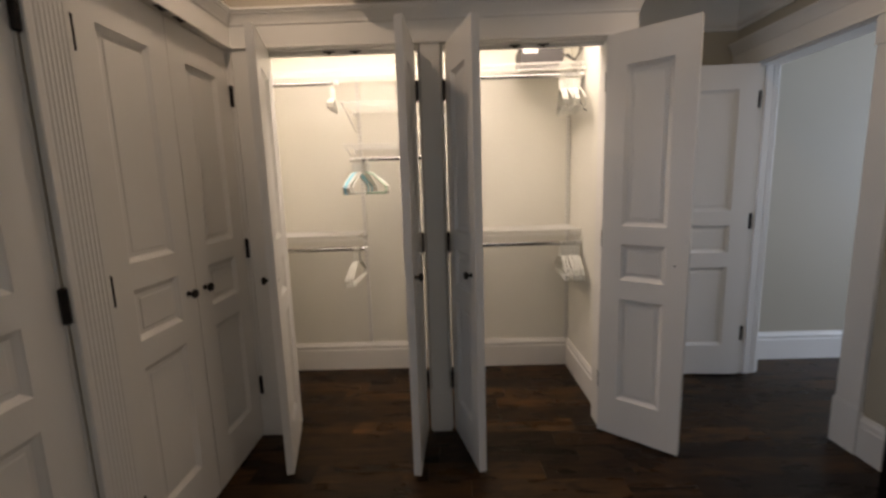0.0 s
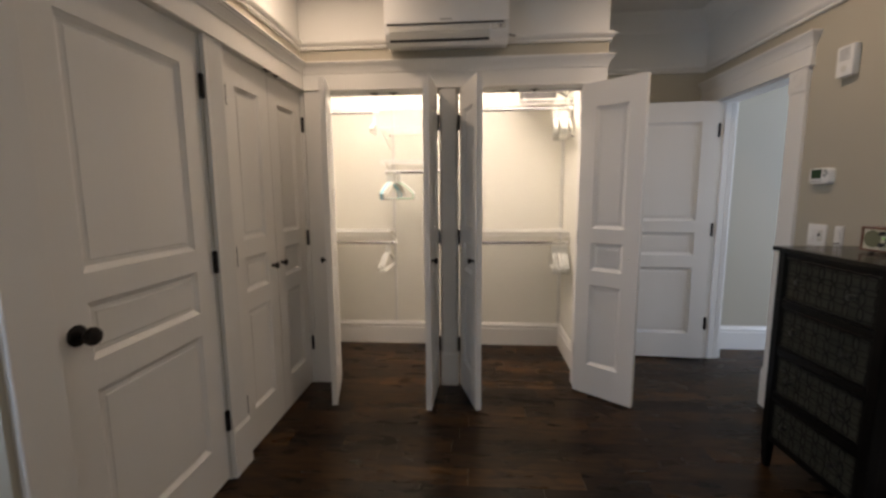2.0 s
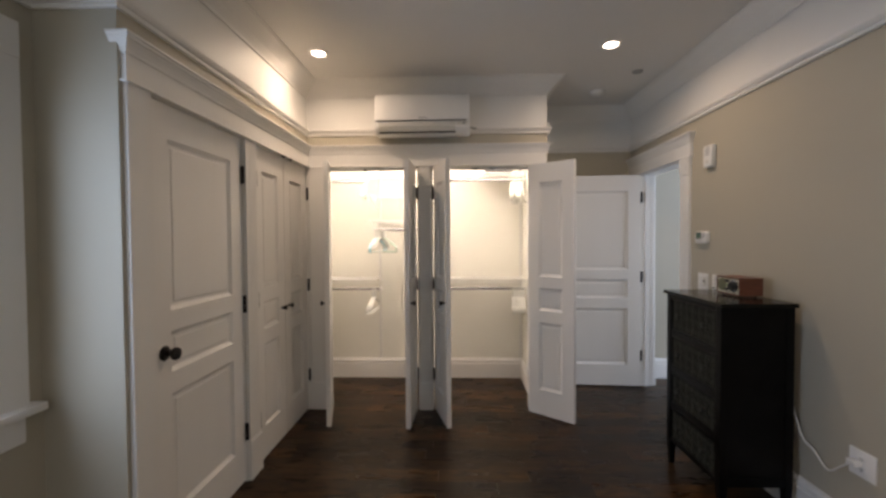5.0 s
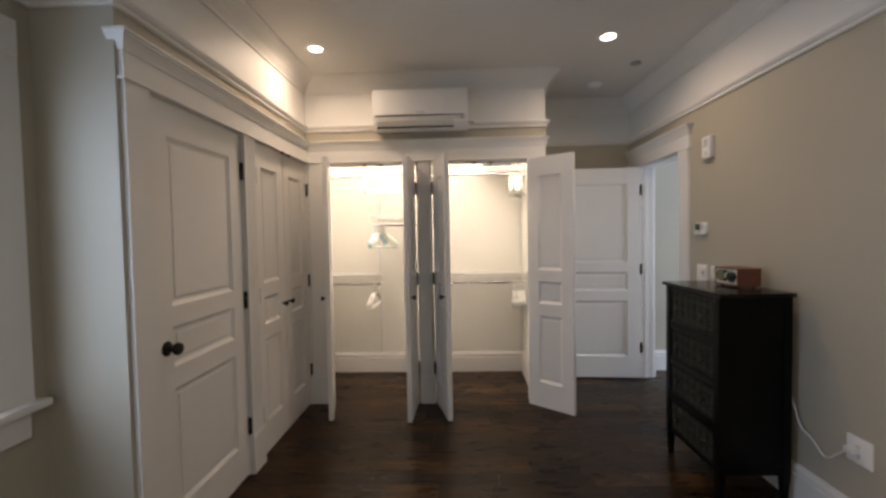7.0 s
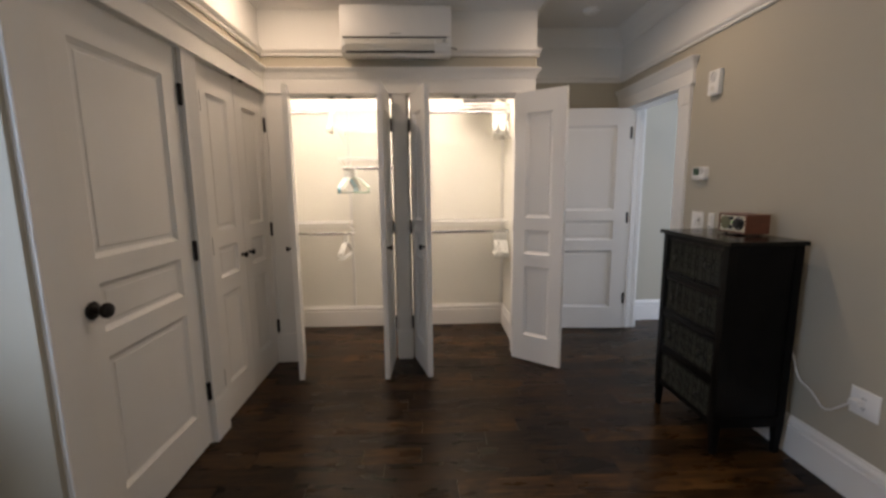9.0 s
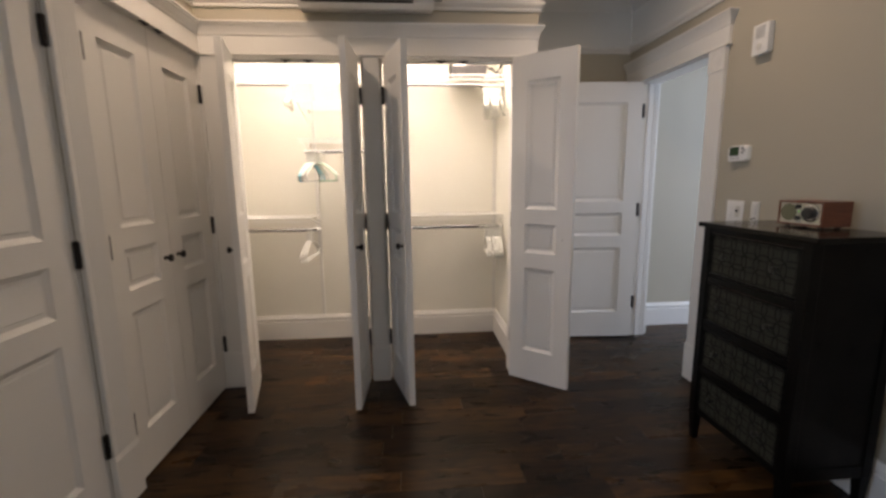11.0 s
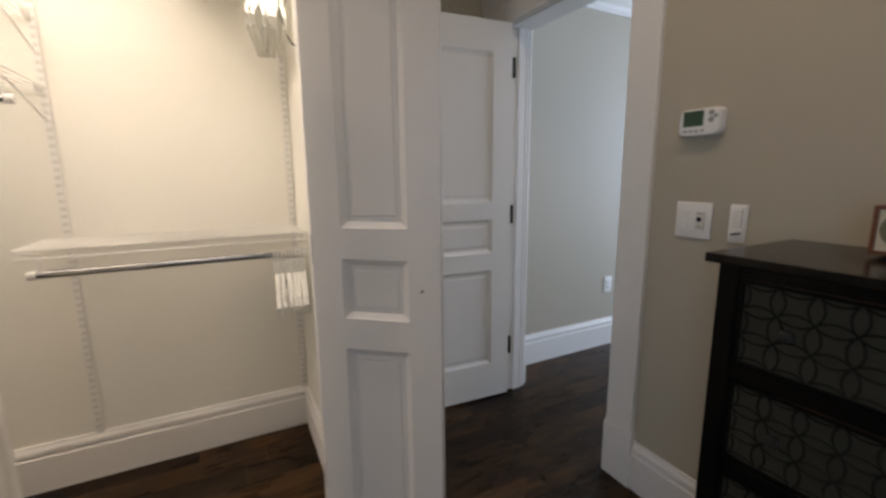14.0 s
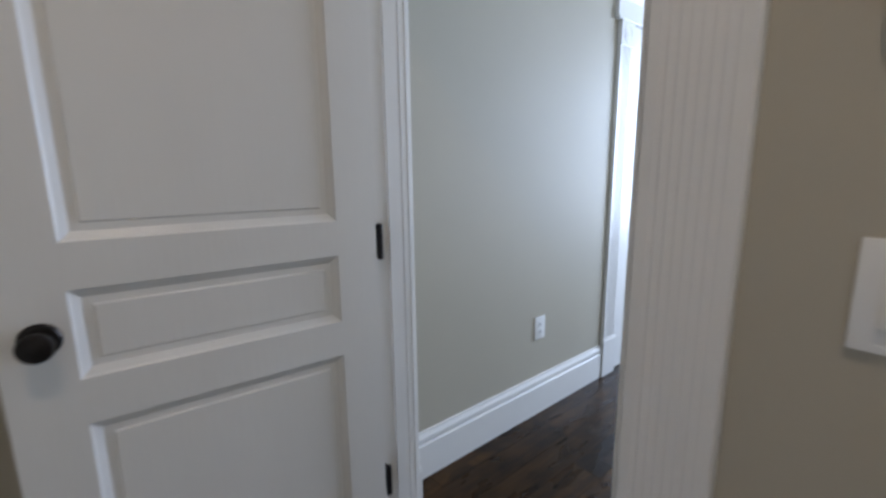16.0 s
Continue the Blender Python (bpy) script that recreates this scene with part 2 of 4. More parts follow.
def tube(bm, pts, r, sides=6):
    """A rod of even thickness along points."""
    pts = [Vector(p) for p in pts]
    rings = []
    for i, p in enumerate(pts):
        d = (pts[min(i + 1, len(pts) - 1)] - pts[max(i - 1, 0)]).normalized()
        up = Vector((0, 0, 1)) if abs(d.z) < 0.9 else Vector((1, 0, 0))
        u = d.cross(up).normalized()
        v = d.cross(u).normalized()
        rings.append([bm.verts.new(p + u * (r * math.cos(2 * math.pi * k / sides)) + v * (r * math.sin(2 * math.pi * k / sides))) for k in range(sides)])
    for a, b in zip(rings, rings[1:]):
        for k in range(sides):
            j = (k + 1) % sides
            bm.faces.new((a[k], a[j], b[j], b[k]))
    bm.faces.new(rings[0][::-1])
    bm.faces.new(rings[-1])
    return bm


def structure(name, bm, mat, label="", category="", smooth=False):
    return tagged(part(name, bm, mat, None, label, smooth), "", category, "", "structure")


# ---- the shell ----
XL, XR, YB, YF = -1.185, 2.165, -3.60, 3.235     # outer left wall, right wall, wall behind, far wall
LX, FY = -0.86, 2.41                           # face of the built-in closets on the left, and ahead
CX = 1.15                                      # right end of the closet ahead
BY = 0.425                                     # near end of the closets on the left
H = 2.75
DH = 2.045                                     # door opening height
SPL = 2.335                                    # where the greige stops and the white begins

# right wall with the hall doorway
DY0, DY1 = 2.243, 3.02


def wall_pair(name, rows, label, low=WALL, high=FRIEZE):
    lo = [(a, b, c, d, z0, min(z1, SPL)) for a, b, c, d, z0, z1 in rows if z0 < SPL]
    hi = [(a, b, c, d, max(z0, SPL), z1) for a, b, c, d, z0, z1 in rows if z1 > SPL]
    structure(name, boxes(*lo), low, label, "wall")
    if hi:
        structure(name + "_frieze", boxes(*hi), high, "white painted frieze above the picture rail", "wall")


wall_pair("wall_east", [(XR, 2.30, YB - 0.15, DY0, 0, H), (XR, 2.30, DY1, YF, 0, H), (XR, 2.30, DY0, DY1, DH + 0.01, H)], "greige painted wall with white frieze and a doorway to the hall")
wall_pair("wall_north", [(CX, 5.75, YF, YF + 0.15, 0, H)], "greige painted wall behind the hall door and along the hall")
wall_pair("wall_south", [(XL - 0.15, -0.6, YB - 0.15, YB, 0, H), (1.6, XR, YB - 0.15, YB, 0, H), (-0.6, 1.6, YB - 0.15, YB, 0, 0.8), (-0.6, 1.6, YB - 0.15, YB, 2.1, H)], "unseen greige rear wall with an added wide window")
wall_pair("wall_west", [(XL - 0.15, XL, YB, -0.92, 0, H), (XL - 0.15, XL, 0.22, YF + 0.15, 0, H), (XL - 0.15, XL, -0.92, 0.22, 0, 0.83), (XL - 0.15, XL, -0.92, 0.22, 2.1, H)], "greige painted wall with a white-trimmed window")
# closets on the left: near end wall and face
wall_pair("wall_closet_end", [(XL, LX, BY, BY + 0.105, 0, H)], "painted end wall of the built-in closets")
wall_pair("wall_closet_left", [(LX - 0.10, LX, BY + 0.105, 0.575, 0, H), (LX - 0.10, LX, 1.325, 1.48, 0, H), (LX - 0.10, LX, 2.385, FY, 0, H), (LX - 0.10, LX, 0.575, 1.325, DH + 0.01, H), (LX - 0.10, LX, 1.48, 2.385, DH + 0.01, H)], "wall face above the built-in closet doors")
wall_pair("wall_closet_front", [(LX - 0.10, -0.70, FY, FY + 0.10, 0, H), (0.08, 0.19, FY, FY + 0.10, 0, H), (1.01, CX, FY, FY + 0.10, 0, H), (-0.70, 0.08, FY, FY + 0.10, DH + 0.01, H), (0.19, 1.01, FY, FY + 0.10, DH + 0.01, H)], "wall face with two open closets")
wall_pair("wall_closet_side", [(1.080, CX, FY + 0.10, YF, 0, H)], "greige side of the closet by the hall door")
# closet lining
for row in ((XL, 1.080, YF, YF + 0.15, 0, H), (1.065, 1.080, FY + 0.106, YF, 0, 2.45), (XL, LX - 0.10, FY - 0.02, FY + 0.106, 0, 2.45),
            (LX - 0.10, -0.70, FY + 0.10, FY + 0.106, 0, 2.45), (0.08, 0.19, FY + 0.10, FY + 0.106, 0, 2.45), (1.01, 1.065, FY + 0.10, FY + 0.106, 0, 2.45), (-0.70, 0.08, FY + 0.10, FY + 0.106, DH + 0.01, 2.45), (0.19, 1.01, FY + 0.10, FY + 0.106, DH + 0.01, 2.45)):
    structure("closet_wall", boxes(row), CLOSETP, "cream painted wall inside the lit closet", "wall")
structure("closet_ceiling", boxes((XL, 1.065, FY + 0.10, YF, 2.45, 2.49)), CLOSETP, "cream painted ceiling inside the closet", "ceiling")
# hall beyond the doorway
structure("wall_hall", boxes((2.30, 5.75, 0.95, 1.10, 0, H), (5.60, 5.75, 1.10, 1.7, 0, H), (5.60, 5.75, 2.9, YF, 0, H), (5.60, 5.75, 1.7, 2.9, 0, 0.7), (5.60, 5.75, 1.7, 2.9, 2.3, H)), WALL, "greige hall walls with a window at the end", "wall")
structure("ceiling", boxes((XL - 0.15, 5.75, YB - 0.15, YF + 0.15, H, H + 0.12)), CEIL, "white painted ceiling with recessed lights", "ceiling")
structure("ground", boxes((-40, 40, -40, 40, -0.45, -0.25)), material("garden_ground", (0.10, 0.12, 0.07), 0.9, vary=0.3, scale=2), "ground outside the windows", "ground")
floor = structure("floor", boxes((XL - 0.15, 5.75, YB - 0.15, YF + 0.15, -0.12, -0.012)), SLOT, "dark walnut plank floor", "floor")

ROOM = [(XR, YB), (XR, YF), (CX, YF), (CX, FY), (LX, FY), (LX, BY), (XL, BY), (XL, YB)]
rail = [(0, 2.310), (0.014, 2.310), (0.017, 2.318), (0.014, 2.326), (0.024, 2.334), (0.032, 2.346), (0.034, 2.356), (0.022, 2.360), (0.022, 2.366), (0, 2.372)]
structure("picture_rail", sweep(bmesh.new(), rail, ROOM, True), TRIM, "white picture rail moulding", "moulding")
crown = [(0, H - 0.125), (0.010, H - 0.125), (0.014, H - 0.112), (0.022, H - 0.100), (0.045, H - 0.070), (0.078, H - 0.040), (0.098, H - 0.022), (0.105, H - 0.012), (0.118, H - 0.010), (0.118, H), (0, H)]
structure("crown_moulding", sweep(bmesh.new(), crown, ROOM, True), TRIM, "white crown moulding", "moulding")
HALL = [(5.60, 1.10), (5.60, YF), (2.30, YF), (2.30, 1.10)]
structure("picture_rail", sweep(bmesh.new(), rail, HALL, True), TRIM, "white picture rail moulding in the hall", "moulding")
structure("crown_moulding", sweep(bmesh.new(), crown, HALL, True), TRIM, "white crown moulding in the hall", "moulding")

BASE = [(0, 0.002), (0.018, 0.002), (0.018, 0.152), (0.011, 0.157), (0.011, 0.165), (0.017, 0.169), (0.016, 0.184), (0.008, 0.200), (0.007, 0.208), (0, 0.208)]


def baseboard(path, label="tall white baseboard with a moulded cap"):
    structure("baseboard", sweep(bmesh.new(), BASE, path), TRIM, label, "baseboard")


baseboard([(XR, YB), (XR, 2.112)])
baseboard([(XR, 3.135), (XR, YF), (CX, YF), (CX, FY + 0.002)])
baseboard([(LX, BY), (XL, BY), (XL, YB), (XR, YB)])
baseboard([(1.065, 2.516), (1.065, YF), (XL, YF), (XL, 2.516)], "cream-lit closet baseboard with a moulded cap")
baseboard([(5.60, YF), (4.99, YF)])
baseboard([(3.832, YF), (2.325, YF)])
baseboard([(2.30, 2.112), (2.30, 1.10), (5.60, 1.10)][::-1])


# casing boards: local x across, y out of the wall (towards -y), z up
def casing_profile(w, flutes, t=0.020, deep=0.0016):
    pts = [(0, 0), (0, -t + 0.003), (0.003, -t)]
    if flutes:
        m = 0.018
        step = (w - 2 * m) / flutes
        for i in range(flutes):
            x = m + step * i
            pts += [(x + step * 0.12, -t), (x + step * 0.32, -t + deep), (x + step * 0.68, -t + deep), (x + step * 0.88, -t)]
    pts += [(w - 0.003, -t), (w, -t + 0.003), (w, 0)]
    return pts


def casing(m, w, flutes=7, top=DH, plinth=0.245, rosette=False, deep=0.0016, label="white fluted door casing on a plinth block"):
    ob = thing("casing", m, label, "door casing", kind="structure")
    tb = top - (0.125 if rosette else 0)
    part("board", prism(bmesh.new(), casing_profile(w, flutes, deep=deep), plinth, tb), TRIM, ob)
    bm = boxes((-0.005, w + 0.005, -0.027, 0, 0.002, plinth - 0.012), bevel=0.0015)
    prism(bm, [(-0.003, 0), (-0.003, -0.023), (w + 0.003, -0.023), (w + 0.003, 0)], plinth - 0.012, plinth)
    part("plinth_block", bm, TRIM, ob)
    if rosette:
        rb = part("rosette_block", boxes((-0.004, w + 0.004, -0.026, 0, tb, top), bevel=0.002), TRIM, ob)
        bm = bmesh.new()
        lathe(bm, [(0.045, -0.025), (0.044, -0.028), (0.039, -0.0285), (0.036, -0.0265), (0.030, -0.0265), (0.026, -0.029), (0.014, -0.027), (0.010, -0.0275), (0.006, -0.0295)], (w / 2, 0, (tb + top) / 2), "y", 24)
        part("rosette", bm, TRIM, rb, smooth=True)
    return ob


def face_pose(x, y, angle):
    """Local -y looks out of the wall; angle turns it."""
    return pose(x, y, 0, 0, 0, angle)


HEADP = [(0, 0), (0.027, 0.0), (0.030, 0.003), (0.030, 0.009), (0.027, 0.012), (0.021, 0.012), (0.021, 0.105), (0.026, 0.110), (0.028, 0.122), (0.034, 0.138), (0.043, 0.156), (0.047, 0.158), (0.050, 0.168), (0.056, 0.170), (0.056, 0.180), (0, 0.183)]


def header(path, label="white door header with bead and crown cap"):
    structure("trim", sweep(bmesh.new(), [(o, DH + z) for o, z in HEADP], path), TRIM, label, "door header")


# left face looks along +x: local -y -> +x is a turn of +90
casing(face_pose(LX, BY + 0.020, 90), 0.130, flutes=0, label="flat white door casing on a plinth block")
casing(face_pose(LX, 1.333, 90), 0.138)
casing(face_pose(LX, 2.388, 90), 0.0215, flutes=0, label="narrow white door casing in the corner")
header([(LX, FY), (LX, BY + 0.036), (LX - 0.03, BY + 0.036)])
# the closets ahead
casing(face_pose(LX + 0.022, FY, 0), 0.136, flutes=0, label="flat white door casing on a plinth block")
casing(face_pose(0.085, FY, 0), 0.100, flutes=0, label="flat white post casing between the two closets")
casing(face_pose(1.012, FY, 0), 0.132, flutes=0, label="flat white door casing on a plinth block")
header([(CX - 0.028, FY + 0.03), (CX - 0.028, FY), (LX, FY)])
# hall doorway, room side and hall side
casing(face_pose(XR, 2.245, -90), 0.128, rosette=True, deep=0.0008)
casing(face_pose(XR, 3.160, -90), 0.130, rosette=True)
header([(XR + 0.03, 2.120), (XR, 2.120), (XR, YF - 0.002)])
casing(face_pose(2.30, 3.027, 90), 0.132)
casing(face_pose(2.30, 2.118, 90), 0.132, rosette=True)
header([(2.30, 3.200), (2.30, 2.09)])
# hall's further door
casing(face_pose(3.838, YF, 0), 0.132, rosette=True)
casing(face_pose(4.85, YF, 0), 0.132, rosette=True)
header([(5.02, YF), (3.80, YF)])

# jambs
structure("door_jamb", boxes((XR, 2.30, DY0 - 0.0, DY0 + 0.018, 0.002, DH), (XR, 2.30, DY1 - 0.014, DY1 + 0.004, 0.002, DH), (XR, 2.30, DY0 + 0.018, DY1 - 0.014, DH - 0.012, DH + 0.006),
          (XR + 0.045, XR + 0.085, DY1 - 0.026, DY1 - 0.014, 0.002, DH - 0.012), (XR + 0.045, XR + 0.085, DY0 + 0.018, DY0 + 0.030, 0.002, DH - 0.012), (XR + 0.097, XR + 0.108, DY1 - 0.021, DY1 - 0.013, 0.002, DH - 0.012), (XR + 0.119, XR + 0.128, DY1 - 0.018, DY1 - 0.013, 0.002, DH - 0.012), bevel=0.001), TRIM, "white painted door jamb with stop", "door jamb")
for y0, y1 in ((0.575, 1.325), (1.48, 2.385)):
    structure("door_jamb", boxes((LX - 0.10, LX, y0 - 0.004, y0 + 0.006, 0.002, DH), (LX - 0.10, LX, y1 - 0.003, y1 + 0.004, 0.002, DH), (LX - 0.10, LX, y0 + 0.006, y1 - 0.003, DH - 0.002, DH + 0.008), (LX - 0.066, LX - 0.048, y0 + 0.006, y1 - 0.003, DH - 0.020, DH - 0.002)), TRIM, "white painted jamb of the built-in closets", "door jamb")
for x0, x1 in ((-0.70, 0.08), (0.19, 1.01)):
    structure("door_jamb", boxes((x0 - 0.006, x0 + 0.008, FY, FY + 0.10, 0.002, DH), (x1 - 0.008, x1 + 0.006, FY, FY + 0.10, 0.002, DH), (x0 + 0.008, x1 - 0.008, FY, FY + 0.10, DH - 0.006, DH + 0.008), (x0 + 0.008, x1 - 0.008, FY + 0.042, FY + 0.055, DH - 0.022, DH - 0.006)), TRIM, "white painted closet door jamb", "door jamb")


# ---- doors ----
ZP = ((0.217, 0.763), (0.860, 1.042), (1.134, 1.892))       # panel openings from the floor, for a 2.03 m leaf


def door_frame(w, h, t, stile):
    """Stiles and rails of a three-panel leaf: x across from the hinge, y thickness, z up."""
    bm = bmesh.new()
    xs = [0, stile, w - stile, w]
    zs = [0] + [z - 0.012 for p in ZP for z in p] + [h]
    for y in (0, t):
        g = [[bm.verts.new((x, y, z)) for z in zs] for x in xs]
        for i in range(3):
            for j in range(len(zs) - 1):
                if not (i == 1 and j % 2 == 1):
                    bm.faces.new((g[i][j], g[i + 1][j], g[i + 1][j + 1], g[i][j + 1]))
        if y == 0:
            a = g
    n = len(zs) - 1
    rim = [(i, 0) for i in range(3)] + [(3, j) for j in range(n)] + [(i, n) for i in range(3, 0, -1)] + [(0, j) for j in range(n, 0, -1)]
    for q, (i, j) in enumerate(rim):
        k, l = rim[(q + 1) % len(rim)]
        bm.faces.new((a[i][j], a[k][l], g[k][l], g[i][j]))
    for c in range(3):
        j = 1 + 2 * c
        for (i, m), (k, l) in (((1, j), (2, j)), ((2, j), (2, j + 1)), ((2, j + 1), (1, j + 1)), ((1, j + 1), (1, j))):
            bm.faces.new((a[i][m], a[k][l], g[k][l], g[i][m]))
    return bm


def door_panel(w, t, stile, z0, z1):
    """A raised panel with its sticking, on both faces."""
    bm = bmesh.new()
    z0, z1 = z0 - 0.012, z1 - 0.012
    rings = [(0.0, 0.0006), (0.004, 0.004), (0.016, 0.011), (0.019, 0.013), (0.034, 0.013), (0.038, 0.010)]
    for side in (0, 1):
        prev = None
        for inset, depth in rings:
            y = depth if side == 0 else t - depth
            x0, x1, a, b = stile + inset, w - stile - inset, z0 + inset, z1 - inset
            ring = [bm.verts.new(c) for c in ((x0, y, a), (x1, y, a), (x1, y, b), (x0, y, b))]
            if prev:
                for i in range(4):
                    bm.faces.new((prev[i], prev[(i + 1) % 4], ring[(i + 1) % 4], ring[i]))
            prev = ring
        bm.faces.new(prev)
    return bm


def hinge_mesh(radius, across):
    bm = bmesh.new()
    lathe(bm, [(radius * 0.5, -0.052), (radius, -0.048), (radius, 0.048), (radius * 0.5, 0.052)], (0, 0, 0), "z", 10)
    box(bm, -0.0015, 0.0015, 0.0, 0.030, -0.046, 0.046)
    if across:
        for z in (-0.034, 0.0, 0.034):
            box(bm, -across, 0.0, 0.002, 0.006, z - 0.012, z + 0.012)
        box(bm, -across, -across + 0.010, 0.002, 0.006, -0.046, 0.046)
        box(bm, -0.010, 0.0, 0.002, 0.006, -0.046, 0.046)
    return bm


def small_knob():
    return lathe(bmesh.new(), [(0.011, 0), (0.012, -0.003), (0.007, -0.007), (0.007, -0.016), (0.016, -0.021), (0.0195, -0.027), (0.017, -0.035), (0.007, -0.039)], (0, 0, 0), "y", 16)


def big_rose():
    return lathe(bmesh.new(), [(0.032, 0), (0.033, -0.004), (0.029, -0.009), (0.012, -0.013)], (0, 0, 0), "y", 24)


def big_knob():
    return lathe(bmesh.new(), [(0.012, -0.012), (0.011, -0.030), (0.020, -0.036), (0.027, -0.045), (0.028, -0.054), (0.024, -0.062), (0.010, -0.066)], (0, 0, 0), "y", 24)


def door(name, m, w, label, stile=0.105, sizes=0.035, knob="small", knob_side=0, knobs_both=False, group="", hinge=0.0065, across=0.0, mirror=1, shift=(-0.004, -0.001)):
    """A leaf from its hinge edge along local x; local -y is the face with the knob."""
    ob = thing(name, m, label, "door", group, "structure")
    h, t = 2.029, sizes
    zb = 0.012
    fr = part("leaf", door_frame(w, h, t, stile), DOORP, ob)
    fr.location = (0 if mirror > 0 else -w, 0, zb)
    for z0, z1 in ZP:
        p = part("panel", door_panel(w, t, stile, z0, z1), DOORP, ob)
        p.location = fr.location
    for z in (0.302, 1.065, 1.828):
        hg = part("hinge", hinge_mesh(hinge, across * mirror), BLACKM, ob, "dark bronze hinge", smooth=True)
        hg.location = (shift[0] * mirror, shift[1], z)
    kx = (w - 0.065 if knob == "big" else w - 0.055) * mirror
    k = part("knob", big_knob() if knob == "big" else small_knob(), BLACKM, ob, "dark bronze door knob", smooth=True)
    k.location = (kx, 0, 0.955)
    if knob == "big":
        part("rose", big_rose(), BLACKM, k, "round bronze backplate", smooth=True)
    else:
        sc = part("knob_screw", lathe(bmesh.new(), [(0.0045, 0), (0.004, 0.0015), (0.0015, 0.002)], (0, 0, 0), "y", 10), CHROME, ob, "small steel screw head")
        sc.location = (kx, t, 0.955)
    if knobs_both:
        k2 = part("knob", big_knob(), BLACKM, ob, "dark bronze door knob", smooth=True)
        part("rose", big_rose(), BLACKM, k2, "round bronze backplate", smooth=True)
        k2.matrix_basis = pose(kx, t, 0.955, 0, 0, 180)
    return ob


def leaf_pose(hx, hy, ex, ey):
    """Pose whose local x runs from the hinge to the free edge."""
    return pose(hx, hy, 0, 0, 0, math.degrees(math.atan2(ey - hy, ex - hx)))


LW = 0.395
# closet ahead: knob faces look away from the closet when shut
door("door_1", leaf_pose(-0.700, 2.414, -0.615, 2.077), LW, "narrow white three-panel closet door standing open", stile=0.095, mirror=1, group="closet doors ahead")
d = door("door_2", pose(0.060, 2.404, 0, 0, 0, math.degrees(math.atan2(2.382 - 2.0, 0.060 - 0.044))), LW, "narrow white three-panel closet door standing open at a right angle beside the post", stile=0.095, mirror=-1, hinge=0.009, across=0.026, shift=(-0.010, -0.004), group="closet doors ahead")
door("door_3", leaf_pose(0.208, 2.404, 0.315, 2.034), LW, "narrow white three-panel closet door standing half open beside the post", stile=0.095, hinge=0.009, across=0.022, shift=(-0.010, -0.004), group="closet doors ahead")
door("door_4", pose(1.008, 2.392, 0, 0, 0, math.degrees(math.atan2(2.392 - 2.13, 1.008 - 1.325))), LW, "narrow white three-panel closet door swung wide open", stile=0.095, mirror=-1, group="closet doors ahead")
# left wall
door("door_5", pose(LX - 0.007, 1.320, 0, 0, 0, 90), 0.735, "white three-panel door, closed, with a round black knob", stile=0.112, knob="big", mirror=-1, hinge=0.011, shift=(-0.004, -0.010))
door("door_6", pose(LX - 0.007, 1.484, 0, 0, 0, 90), 0.446, "narrow white three-panel closet door, closed", stile=0.105, hinge=0.009, shift=(-0.004, -0.014), group="closet doors on the left")
door("door_7", pose(LX - 0.007, 2.381, 0, 0, 0, 90), 0.446, "narrow white three-panel closet door, closed", stile=0.105, mirror=-1, hinge=0.010, shift=(-0.004, -0.012), group="closet doors on the left")
# hall door, folded back on the far wall
door("door_8", pose(2.150, 2.972, 0, 0, 0, -3.5), 0.768, "white three-panel hall door swung fully open, with a round black knob", stile=0.112, knob="big", mirror=-1, knobs_both=True, shift=(-0.018, 0.012), hinge=0.009)
door("door_9", pose(3.976, YF - 0.008, 0, 0, 0, 0), 0.868, "white three-panel hall closet door, closed", stile=0.112, knob="big", mirror=1)


def catch(x, y, angle):
    ob = thing("ball_catch", pose(x, y, DH - 0.013 if angle == 0 else DH - 0.001, 0, 0, angle), "small dark roller catch under the door header", "door catch", "door catches")
    part("plate", boxes((-0.028, 0.028, -0.011, 0.011, -0.003, 0), bevel=0.001), BLACKM, ob)
    part("roller", lathe(bmesh.new(), [(0.003, -0.010), (0.006, -0.008), (0.006, 0.008), (0.003, 0.010)], (0, 0, -0.006), "x", 10), BLACKM, ob)


for x in (-0.368, -0.236, 0.557, 0.696):
    catch(x, FY + 0.02, 0)
for y in (1.88, 1.99):
    catch(LX + 0.022, y, 90)


